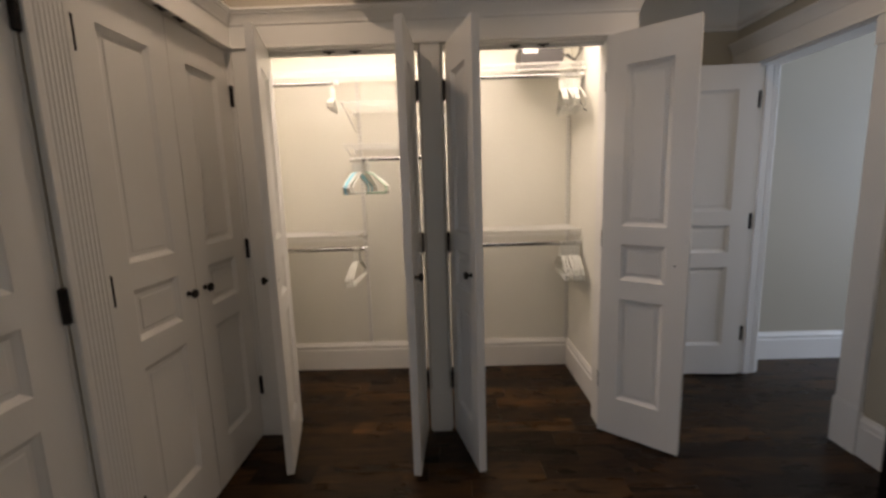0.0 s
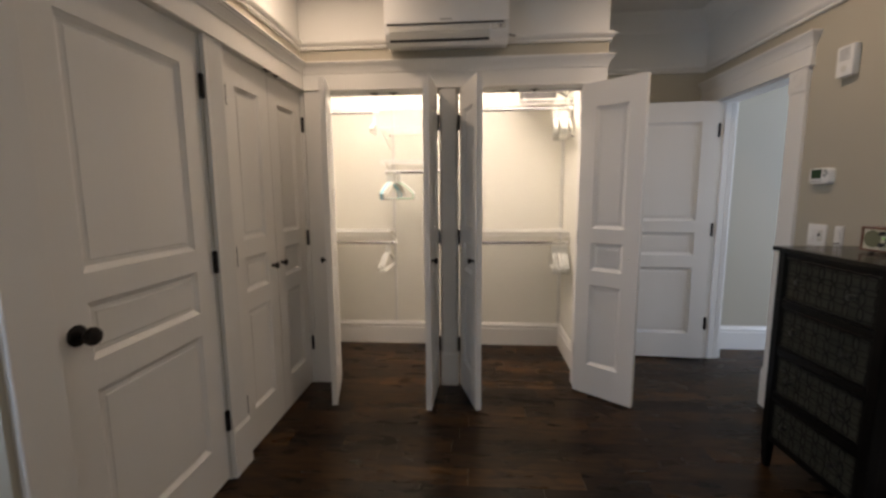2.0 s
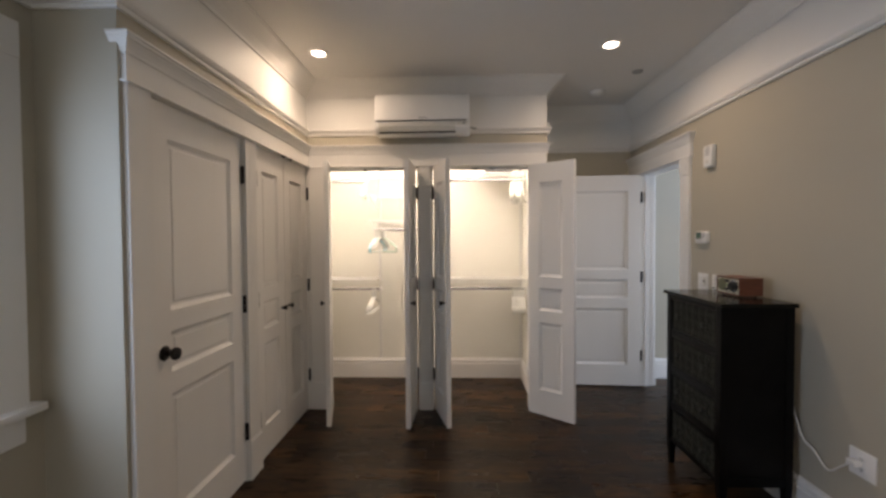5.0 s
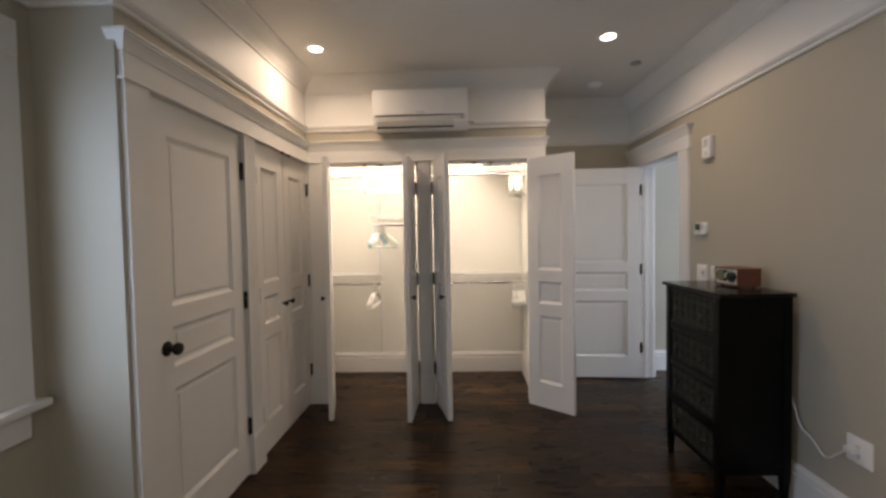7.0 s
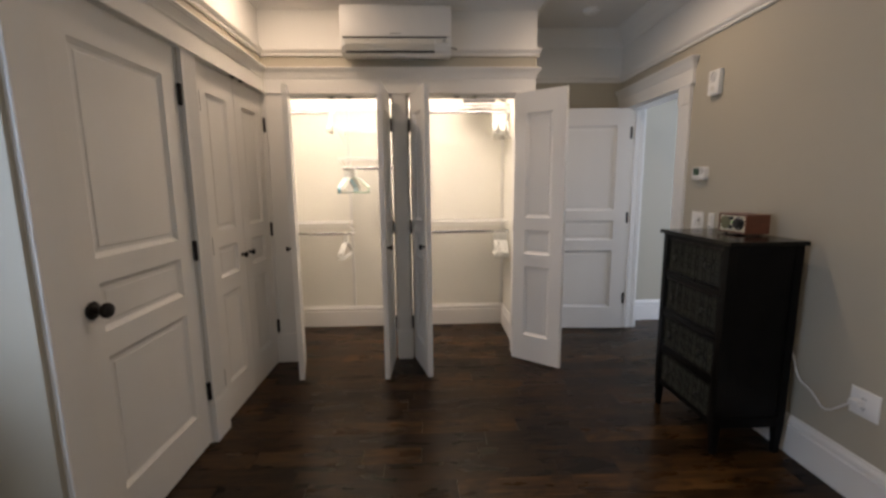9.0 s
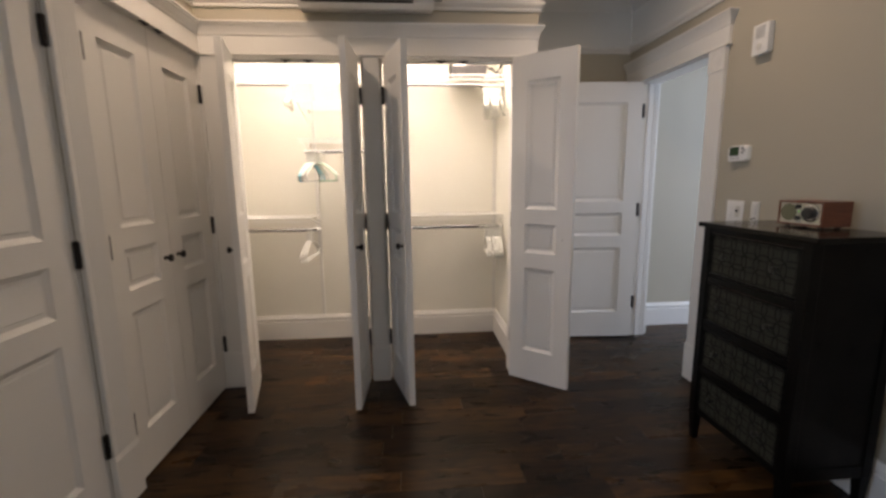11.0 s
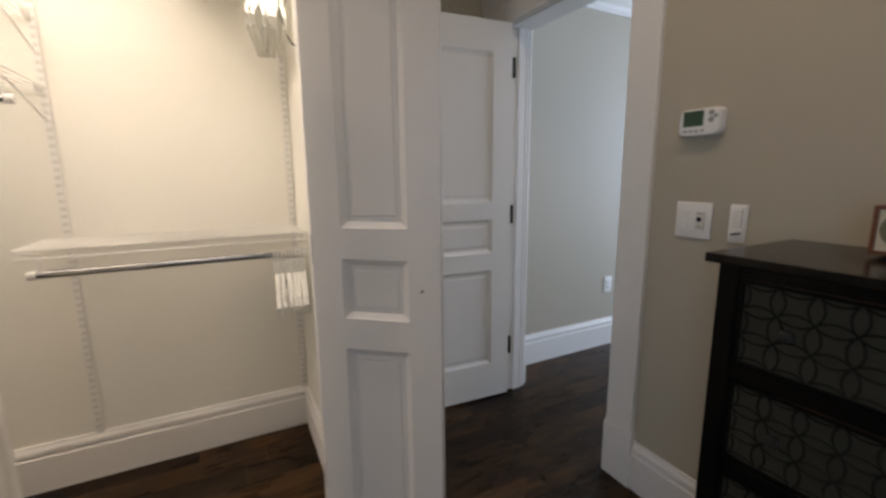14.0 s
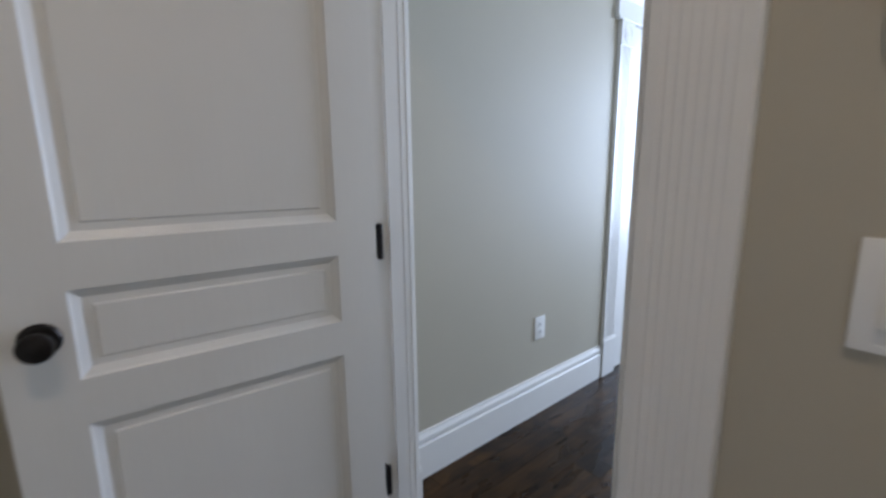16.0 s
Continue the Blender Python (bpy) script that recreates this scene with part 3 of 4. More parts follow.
# ---- windows ----
def window(name, m, w, z0, z1, label, cols=2):
    """Local x across, -y into the room, at the wall's inner face."""
    ob = thing(name, m, label, "window", kind="structure")
    part("window_frame", boxes((0, 0.05, 0.03, 0.09, z0, z1), (w - 0.05, w, 0.03, 0.09, z0, z1), (0.05, w - 0.05, 0.03, 0.09, z0, z0 + 0.06), (0.05, w - 0.05, 0.03, 0.09, z1 - 0.05, z1), (0.05, w - 0.05, 0.035, 0.085, (z0 + z1) / 2 - 0.02, (z0 + z1) / 2 + 0.02), bevel=0.002), TRIM, ob)
    for i in range(cols):
        for a, b in ((z0 + 0.06, (z0 + z1) / 2 - 0.02), ((z0 + z1) / 2 + 0.02, z1 - 0.05)):
            p = part("pane", boxes((0.05 + i * (w - 0.1) / cols, 0.05 + (i + 1) * (w - 0.1) / cols, 0.058, 0.062, a, b)), GLASS, ob)
            p.visible_shadow = False
    part("window_sill", boxes((-0.17, w + 0.17, -0.058, 0.03, z0 - 0.012, z0 + 0.018), bevel=0.005), TRIM, ob, smooth=True)
    part("apron", boxes((-0.12, w + 0.12, -0.020, 0, z0 - 0.115, z0 - 0.012), bevel=0.002), TRIM, ob)
    part("casing_board", boxes((-0.135, 0.0, -0.022, 0, z0 + 0.018, z1), (w, w + 0.135, -0.022, 0, z0 + 0.018, z1), (-0.135, w + 0.135, -0.024, 0, z1, z1 + 0.13), bevel=0.002), TRIM, ob)


window("window_1", face_pose(XL, -0.92, 90), 1.14, 0.83, 2.1, "white-trimmed sash window with a projecting sill")
# this rear opening is added to go with the fill, out of view
window("window_2", face_pose(1.6, YB, 180), 2.2, 0.8, 2.1, "wide white window added out of view behind the walker", 3)
window("window_3", face_pose(5.60, 2.9, -90), 1.2, 0.7, 2.3, "hall window with white trim")


# ---- ceiling fixtures ----
def recessed_light(x, y):
    ob = thing("recessed_light", pose(x, y, H), "round white recessed downlight, lit", "ceiling light", "recessed lights")
    part("trim_ring", lathe(bmesh.new(), [(0.072, 0), (0.072, -0.004), (0.064, -0.007), (0.048, -0.004), (0.048, 0)], (0, 0, 0), "z", 32), PLASTIC, ob, smooth=True)
    part("lens", lathe(bmesh.new(), [(0.046, -0.0005), (0.046, -0.0045), (0.03, -0.006), (0.01, -0.0062)], (0, 0, 0), "z", 32), LAMP, ob, smooth=True)
    downlight(x, y, 5.2 if y > 0 else 4.5 if x > 1 else 2)


# the last two, at negative y, are unseen lamps added as fill
for x, y in ((-0.56, 1.83), (1.45, 1.80), (1.45, -0.60), (0.30, -2.20)):
    recessed_light(x, y)
sd = thing("sprinkler_cover", pose(1.826, 2.273, H), "small round white sprinkler cover on the ceiling", "sprinkler")
part("disc", lathe(bmesh.new(), [(0.040, 0), (0.040, -0.008), (0.030, -0.014), (0.010, -0.016)], (0, 0, 0), "z", 24), GREYP, sd, smooth=True)
sd = thing("smoke_detector", pose(1.66, 2.72, H), "round white smoke detector on the ceiling", "smoke detector")
part("base", lathe(bmesh.new(), [(0.062, 0), (0.062, -0.016), (0.056, -0.022)], (0, 0, 0), "z", 28), PLASTIC, sd, smooth=True)
part("dome", lathe(bmesh.new(), [(0.044, -0.020), (0.040, -0.032), (0.020, -0.038), (0.005, -0.039)], (0, 0, 0), "z", 28), PLASTIC, sd, smooth=True)


# ---- wall air conditioner ----
ac = thing("air_conditioner", pose(0.1325, FY, 2.276), "white wall-mounted split air conditioner above the closets", "air conditioner")
W2, AD, AH = 0.376, 0.205, 0.312
bm = bmesh.new()
prof = [(0, 0.012), (-0.11, 0.0), (-0.165, 0.012), (-0.192, 0.05), (-AD + 0.006, 0.098), (-AD + 0.006, AH - 0.02), (-AD + 0.022, AH), (0, AH)]
a = [bm.verts.new((-W2, y, z)) for y, z in prof]
b = [bm.verts.new((W2, y, z)) for y, z in prof]
for i in range(len(prof)):
    j = (i + 1) % len(prof)
    bm.faces.new((a[i], a[j], b[j], b[i]))
bm.faces.new(a)
bm.faces.new(b[::-1])
bmesh.ops.bevel(bm, geom=bm.edges[:], offset=0.006, segments=2, profile=0.6, affect="EDGES")
part("body", bm, PLASTIC, ac, smooth=True)
part("front_panel", boxes((-W2 + 0.004, W2 - 0.004, -AD - 0.004, -AD + 0.006, 0.103, AH - 0.014), bevel=0.005), PLASTIC, ac, smooth=True)
bm = bmesh.new()
for q in [(-W2 + 0.03, W2 - 0.115)]:
    lo = [bm.verts.new((x, y, z)) for x in q for y, z in ((-0.176, 0.022), (-0.198, 0.060), (-0.202, 0.088), (-0.190, 0.088), (-0.172, 0.030))]
    for i in range(5):
        j = (i + 1) % 5
        bm.faces.new((lo[i], lo[j], lo[5 + j], lo[5 + i]))
    bm.faces.new(lo[:5])
    bm.faces.new(lo[5:][::-1])
part("louvre", bm, PLASTIC2, ac)
part("outlet_slot", boxes((-W2 + 0.03, W2 - 0.115, -0.178, -0.160, 0.010, 0.020)), DARKP, ac)
part("seam", boxes((-W2 + 0.02, W2 - 0.03, -AD - 0.0005, -AD + 0.008, 0.0955, 0.1015)), SLOT, ac)
part("display", boxes((W2 - 0.105, W2 - 0.02, -0.1995, -0.185, 0.062, 0.090), bevel=0.002), PLASTIC2, ac)
part("receiver", lathe(bmesh.new(), [(0.010, -0.203), (0.009, -0.205)], (W2 - 0.05, 0, 0.077), "y", 14), GREYP, ac)
part("nameplate", boxes((-0.035, 0.035, -AD - 0.0048, -AD - 0.003, 0.118, 0.124)), GREYP, ac)
bm = bmesh.new()
tube(bm, [(W2 - 0.01, -0.04, 0.085), (W2 + 0.03, -0.04, 0.075), (W2 + 0.05, -0.03, 0.075), (W2 + 0.058, -0.005, 0.082)], 0.007, 8)
part("drain_pipe", bm, GREYP, ac, smooth=True)


# ---- closet fittings ----
def standard(x, z0, z1):
    """A slotted wall upright."""
    ob = thing("wall_standard", pose(x, YF, 0), "white slotted wall upright inside the closet", "shelf upright", "shelf uprights")
    part("channel", boxes((-0.013, 0.013, -0.012, 0, z0, z1), bevel=0.001), WIREP, ob)
    # slots are thin strips on the channel, the shade of each recess put into their colour
    bm = bmesh.new()
    z = z0 + 0.02
    while z < z1 - 0.02:
        box(bm, -0.0075, -0.0025, -0.0132, -0.0118, z, z + 0.014)
        box(bm, 0.0025, 0.0075, -0.0132, -0.0118, z, z + 0.014)
        z += 0.030
    tagged(part("slot", bm, SLOTC, ob), kind="stuff")


SY = 2.945
STD = (-0.400, 0.200, 1.048)
for x in STD:
    standard(x, 0.21, 2.10)


def wire_shelf(x0, x1, z, label, depth=0.315, pitch=0.025, lip=0.03, drop=0.075, br=0.004):
    ob = thing("wire_shelf", pose(0, YF, z), label, "wire shelf", "closet shelves")
    for y, z0 in ((-0.02, -0.003), (-depth * 0.5, -0.003), (-depth + 0.004, -0.003), (-depth, -lip)):
        part("rail", tube(bmesh.new(), [(x0, y, z0), (x1, y, z0)], 0.003), WIREP, ob)
    bm = bmesh.new()
    x = x0 + 0.004
    while x < x1:
        tube(bm, [(x, -0.015, 0.001), (x, -depth, 0.001), (x, -depth, -lip)], 0.0022, 4)
        x += pitch
    tagged(part("cross_wire", bm, WIREP, ob), kind="stuff")
    for bx in (x0 + 0.01, x1 - 0.01):
        bm = bmesh.new()
        tube(bm, [(bx, -depth + 0.01, -0.008), (bx, -0.012, -drop)], br)
        box(bm, bx - 0.002, bx + 0.002, -0.10, -0.010, -0.030, -0.004)
        part("bracket", bm, BRKT, ob, "painted metal shelf bracket")


def rod(x0, x1, z, y, label):
    ob = thing("closet_rod", pose(0, y, z), label, "hanging rod", "hanging rods")
    part("bar", tube(bmesh.new(), [(x0, 0, 0), (x1, 0, 0)], 0.0125, 14), CHROME, ob, smooth=True)
    for x, s in ((x0, 1), (x1, -1)):
        part("end_cap", lathe(bmesh.new(), [(0.015, -0.012 * s), (0.0155, 0.010 * s), (0.013, 0.012 * s)][::s], (x, 0, 0), "x", 14), PLASTIC, ob, "white end cap")
        part("hook_bracket", tube(bmesh.new(), [(x + 0.02 * s, 0, -0.016), (x + 0.02 * s, 0.012, -0.004), (x + 0.02 * s, 0.012, 0.050)], 0.004), WIREP, ob)


wire_shelf(XL + 0.01, STD[0] + 0.015, 1.052, "white close-mesh wire shelf with a rod beneath", 0.315, 0.0127)
wire_shelf(STD[1] - 0.070, 1.061, 1.052, "white close-mesh wire shelf with a rod beneath", 0.315, 0.0127)
wire_shelf(XL + 0.01, 1.061, 2.075, "long white wire shelf at the top of the closet", pitch=0.0127, lip=0.04)
wire_shelf(STD[0] - 0.03, STD[1] + 0.005, 1.872, "short white wire shelf between the uprights", depth=0.40, drop=0.13, br=0.0035)
wire_shelf(STD[0] - 0.03, STD[1] + 0.005, 1.622, "short white wire shelf with a rod beneath", depth=0.40, drop=0.12, br=0.0035)
rod(XL + 0.03, -0.34, 0.962, SY, "chrome hanging rod under the lower shelf")
rod(0.165, 1.045, 0.962, SY, "chrome hanging rod under the lower shelf with white hangers")
rod(XL + 0.03, -0.470, 2.005, SY, "chrome hanging rod under the top shelf")
rod(0.16, 1.045, 2.005, SY, "chrome hanging rod under the top shelf with white hangers")
rod(-0.400, 0.19, 1.535, SY, "short chrome hanging rod with blue and white hangers")


def hanger(x, z, turn, mat, label, lean=0.0, w=0.205, drop=0.125):
    """A plastic hanger on a rod at (x, z), its plane turned about the rod."""
    ob = thing("clothes_hanger", pose(x, SY, z, 0, lean, turn), label, "clothes hanger", "clothes hangers")
    bm = bmesh.new()
    tube(bm, [(0, -0.012, -0.004)] + [(0, 0.017 * math.cos(radians(t)), 0.003 + 0.017 * math.sin(radians(t))) for t in range(170, -50, -25)] + [(0, 0.004, -0.030), (0, 0, -0.078)], 0.0045, 6)
    part("hook", bm, HANGERW, ob, smooth=True)
    part("neck", boxes((-0.0058, 0.0058, -0.030, 0.030, -0.082, -0.012), bevel=0.003), HANGERW, ob)
    bm = bmesh.new()
    d = -0.070 - drop
    tube(bm, [(0, 0, -0.070), (0, w * 0.35, -0.085), (0, w * 0.85, -0.080 - drop * 0.5), (0, w, -0.080 - drop * 0.7), (0, w * 0.97, d - 0.004), (0, w * 0.9, d - 0.008), (0, 0, d - 0.008), (0, -w * 0.9, d - 0.008), (0, -w * 0.97, d - 0.004), (0, -w, -0.080 - drop * 0.7), (0, -w * 0.85, -0.080 - drop * 0.5), (0, -w * 0.35, -0.085), (0, 0, -0.070)], 0.0065, 7)
    part("frame", bm, mat, ob, smooth=True)


rh = random.Random(4)
for i in range(9):
    hanger(0.915 + i * 0.0140, 1.992, rh.uniform(-4, 4) - 7, HANGERW, "white plastic clothes hanger on the upper rod", rh.uniform(-2, 2))
for i in range(9):
    hanger(0.930 + i * 0.0140, 0.954, rh.uniform(-4, 4) - 7, HANGERW, "white plastic clothes hanger on the lower rod", rh.uniform(-2, 2))
for i in range(8):
    mt, lb = ((HANGERB, "clothes hanger with a pale blue plastic body and a white hook") if i in (1, 2) else (HANGERG, "clothes hanger with a pale green plastic body and a white hook") if i == 6 else (HANGERW, "white plastic clothes hanger on the middle rod"))
    hanger(-0.385 + i * 0.011, 1.527, rh.uniform(-3, 3) + (50 if i > 5 else -12), mt, lb, rh.uniform(-2, 2))
for i in range(3):
    hanger(-0.420 + i * 0.013, 0.954, -5 + 2 * i, HANGERW, "white plastic clothes hanger on the lower rod", 1)
for i in range(2):
    hanger(-0.500 + i * 0.012, 1.982, 2 + 6 * i, HANGERW, "white plastic clothes hanger on the upper rod", 1, w=0.13, drop=0.06)

eq = thing("equipment_case", pose(0.80, 3.03, 2.079), "dark grey equipment case on the closet's top shelf", "electronic device")
part("case", boxes((-0.13, 0.13, -0.10, 0.10, 0, 0.10), bevel=0.004), CARTON, eq)
part("label_plate", boxes((-0.115, -0.025, -0.1015, -0.0995, 0.055, 0.085)), PLASTIC, eq, "white paper label")
cb = thing("black_cable", pose(1.04, 3.02, 2.0), "black cable bundle hanging by the closet's side wall", "cable")
bm = bmesh.new()
for k in range(3):
    tube(bm, [(-0.10 + 0.01 * k, 0.02, 0.17 - 0.02 * k), (-0.06, 0, 0.13 + 0.01 * k), (-0.03 + 0.01 * k, -0.02, 0.10), (0.005, -0.03, 0.14 + 0.02 * k), (0.03, -0.03, 0.19)], 0.004)
tube(bm, [(0.0, -0.10, -0.05), (-0.02, -0.12, -0.12), (-0.01, -0.13, -0.18), (0.01, -0.13, -0.215), (0.04, -0.13, -0.222)], 0.0035)
tube(bm, [(0.028, -0.13, -0.221), (0.048, -0.13, -0.223)], 0.006)
tube(bm, [(0.0, -0.10, -0.05), (0.02, -0.05, 0.02), (0.03, -0.03, 0.10)], 0.0035)
part("strands", bm, DARKP, cb, smooth=True)


# ---- right wall devices (local x along the wall, -y into the room) ----
def on_wall(y, z):
    return pose(XR, y, z, 0, 0, -90)


al = thing("wall_alarm", on_wall(1.862, 2.000), "white rectangular alarm sounder on the wall", "alarm")
part("housing", boxes((-0.050, 0.050, -0.036, 0, -0.075, 0.075), bevel=0.010), PLASTIC, al, smooth=True)
bm = bmesh.new()
for i in range(6):
    box(bm, -0.030, 0.030, -0.0375, -0.0355, 0.005 + i * 0.010, 0.009 + i * 0.010)
part("grille", bm, GREYP, al)
part("lens_cover", lathe(bmesh.new(), [(0.018, -0.035), (0.016, -0.039), (0.006, -0.041)], (0, 0, -0.035), "y", 18), PLASTIC2, al)

th = thing("thermostat", on_wall(1.951, 1.441), "white wall thermostat with a green display", "thermostat")
bm = bmesh.new()
rim = []
for k in range(40):
    a = 2 * math.pi * k / 40
    ca, sa = math.cos(a), math.sin(a)
    rim.append((0.069 * math.copysign(abs(ca) ** 0.30, ca), 0.043 * math.copysign(abs(sa) ** 0.42, sa)))
rings = [[bm.verts.new((u * f, y, v * f)) for u, v in rim] for f, y in ((1, 0), (1, -0.018), (0.97, -0.026), (0.90, -0.030))]
for a, b in zip(rings, rings[1:]):
    for k in range(40):
        bm.faces.new((a[k], a[(k + 1) % 40], b[(k + 1) % 40], b[k]))
bm.faces.new(rings[0])
bm.faces.new(rings[-1])
part("housing", bm, PLASTIC, th, smooth=True)
part("display", boxes((-0.050, 0.016, -0.0315, -0.028, -0.012, 0.036), bevel=0.001), LCD, th, "green lcd display")
for z in (0.026, 0.004):
    part("button", lathe(bmesh.new(), [(0.008, -0.029), (0.008, -0.033), (0.005, -0.034)], (0.040, 0, z), "y", 14), GREYP, th)
part("button", boxes((0.048, 0.060, -0.033, -0.029, 0.010, 0.020), bevel=0.002), GREYP, th)
for i in range(4):
    part("button", boxes((-0.048 + i * 0.019, -0.036 + i * 0.019, -0.032, -0.029, -0.030, -0.024), bevel=0.001), GREYP, th)


def plate(m, w, h, name, label):
    ob = thing(name, m, label, "switch")
    part("cover_plate", boxes((-w / 2, w / 2, -0.007, 0, -h / 2, h / 2), bevel=0.0025), PLASTIC, ob, smooth=True)
    return ob


sw = plate(on_wall(1.954, 1.126), 0.121, 0.119, "switch_plate", "white double switch plate with a rocker and a small sensor dial")
part("rocker", boxes((-0.040, -0.012, -0.010, -0.006, -0.034, 0.034), bevel=0.0015), PLASTIC, sw)
mdl = part("module", boxes((0.012, 0.040, -0.013, -0.006, -0.030, 0.030), bevel=0.0015), PLASTIC2, sw, "ivory sensor module")
part("dial", lathe(bmesh.new(), [(0.0080, -0.011), (0.0075, -0.017), (0.004, -0.018)], (0.025, 0, 0.004), "y", 14), DARKP, mdl, "small black sensor dial")
for z in (-0.021, 0.024):
    part("dark_slot", boxes((0.016, 0.036, -0.0138, -0.012, z - 0.0015, z + 0.0015)), GREYP, mdl)
part("rocker_paddle", boxes((-0.037, -0.015, -0.015, -0.009, -0.031, -0.002), bevel=0.002), PLASTIC, sw)
rc = thing("remote_control", on_wall(1.814, 1.126), "slim white remote control in a wall cradle", "remote control")
part("cradle", boxes((-0.025, 0.025, -0.008, 0, -0.059, 0.059), bevel=0.003), PLASTIC, rc)
hset = part("handset", boxes((-0.020, 0.020, -0.0125, -0.008, -0.052, 0.053), bevel=0.002), PLASTIC, rc, smooth=True)
for i in range(5):
    part("button", boxes((-0.013, 0.009, -0.0135, -0.012, 0.034 - i * 0.011, 0.039 - i * 0.011)), PLASTIC2, hset)
lv = part("lever", boxes((-0.014, 0.014, -0.019, -0.0115, -0.003, 0.003), bevel=0.001), SLOT, hset, "dark slanted lever")
lv.matrix_basis = pose(0.002, 0, -0.030, 0, -14, 0)
part("side_slot", boxes((0.013, 0.0155, -0.0135, -0.012, -0.010, 0.046)), GREYP, hset)


def outlet(m, label, w=0.078, duplex=True):
    ob = thing("wall_outlet", m, label, "electrical outlet")
    part("cover_plate", boxes((-w / 2, w / 2, -0.007, 0, -0.059, 0.059), bevel=0.0025), PLASTIC, ob, smooth=True)
    for s in (-1, 1):
        z = 0.020 * s
        rp_ = part("receptacle", boxes((-0.017, 0.017, -0.009, -0.006, z - 0.014, z + 0.014), bevel=0.002), PLASTIC, ob)
        part("slot", boxes((-0.008, -0.005, -0.0096, -0.0085, z - 0.004, z + 0.006), (0.005, 0.008, -0.0096, -0.0085, z - 0.003, z + 0.005), (-0.003, 0.003, -0.0096, -0.0085, z - 0.011, z - 0.006)), SLOT, rp_)
    return ob


outlet(on_wall(0.752, 0.448), "white double-gang wall outlet with a white plug in it", 0.121)
outlet(pose(3.235, YF, 0.470), "white wall outlet above the hall baseboard")
cord = thing("power_cord", pose(XR - 0.02, 0, 0), "white power cord running from the outlet up behind the dresser", "power cord")
bm = bmesh.new()
tube(bm, [(-0.016, 0.775, 0.445), (-0.020, 0.820, 0.400), (-0.016, 0.860, 0.362), (-0.008, 0.895, 0.346), (-0.005, 0.920, 0.350), (-0.004, 0.945, 0.372), (-0.004, 0.985, 0.400), (-0.004, 1.037, 0.415), (-0.004, 1.062, 0.450), (-0.005, 1.080, 0.500), (-0.010, 1.095, 0.545), (-0.010, 1.104, 0.580), (-0.010, 1.113, 0.630), (-0.012, 1.16, 0.74), (-0.012, 1.30, 0.86)], 0.0042, 8)
part("wire", bm, CABLEW, cord, smooth=True)
part("plug", boxes((-0.028, 0.010, 0.745, 0.785, 0.437, 0.463), bevel=0.004), CABLEW, cord, "white plug")


# ---- dresser ----
DX0, DX1, DYN, DYF, DZ = 1.749, 2.118, 1.071, 1.625, 1.105
dr = thing("dresser", pose(DX0, DYN, 0), "black-brown four-drawer dresser with fretwork drawer fronts", "dresser")
LD, LWD = DX1 - DX0, DYF - DYN
part("top", boxes((-0.012, LD, -0.028, LWD + 0.028, DZ - 0.022, DZ), bevel=0.004), TOPW, dr)
part("side_panel", boxes((0.035, LD - 0.006, 0.006, 0.020, 0.15, DZ - 0.022)), BLACKW, dr)
part("side_panel", boxes((0.035, LD - 0.006, LWD - 0.020, LWD - 0.006, 0.15, DZ - 0.022)), BLACKW, dr)
part("back_panel", boxes((LD - 0.014, LD - 0.004, 0.02, LWD - 0.02, 0.15, DZ - 0.022)), BLACKW, dr)
for y in (0.0, LWD - 0.042):
    for x in (0.0, LD - 0.042):
        bm = bmesh.new()
        box(bm, x, x + 0.042, y, y + 0.042, 0.15, DZ - 0.022, bevel=0.002)
        v0 = [bm.verts.new((x + a, y + b, 0.002)) for a, b in ((0.008, 0.008), (0.034, 0.008), (0.034, 0.034), (0.008, 0.034))]
        v1 = [bm.verts.new((x + a, y + b, 0.1505)) for a, b in ((0.001, 0.001), (0.041, 0.001), (0.041, 0.041), (0.001, 0.041))]
        for i in range(4):
            bm.faces.new((v0[i], v0[(i + 1) % 4], v1[(i + 1) % 4], v1[i]))
        bm.faces.new(v0[::-1])
        part("leg", bm, BLACKW, dr)
DRZ = [(0.172, 0.362), (0.402, 0.592), (0.632, 0.822), (0.862, 1.056)]
for a, b in ((0.150, 0.169), (0.365, 0.399), (0.595, 0.629), (0.825, 0.859), (1.059, DZ - 0.022)):
    part("rail", boxes((0.004, 0.030, 0.042, LWD - 0.042, a, b), bevel=0.002), BLACKW, dr)
for a, b in ((0.15, 0.20), (1.02, DZ - 0.022)):
    part("side_rail", boxes((0.042, LD - 0.042, 0.002, 0.006, a, b)), BLACKW, dr)


def lattice(y0, y1, z0, z1, r):
    """Interlocked circles and their grid, clipped to the drawer front."""
    bm = bmesh.new()

    def strip(pts):
        run = []
        for p in pts + [None]:
            if p and y0 <= p[0] <= y1 and z0 <= p[1] <= z1:
                run.append((0.0, p[0], p[1]))
            else:
                if len(run) > 1:
                    tube(bm, run, 0.0021, 4)
                run = []
    ny, nz = round((y1 - y0) / r), round((z1 - z0) / r)
    sy, sz = (y1 - y0) / ny, (z1 - z0) / nz
    for i in range(-1, ny + 1):
        for j in range(-1, nz + 1):
            cy, cz = y0 + (i + 0.5) * sy, z0 + (j + 0.5) * sz
            strip([(cy + 0.7071 * sy * math.cos(t * math.pi / 14), cz + 0.7071 * sz * math.sin(t * math.pi / 14)) for t in range(29)])
    return bm


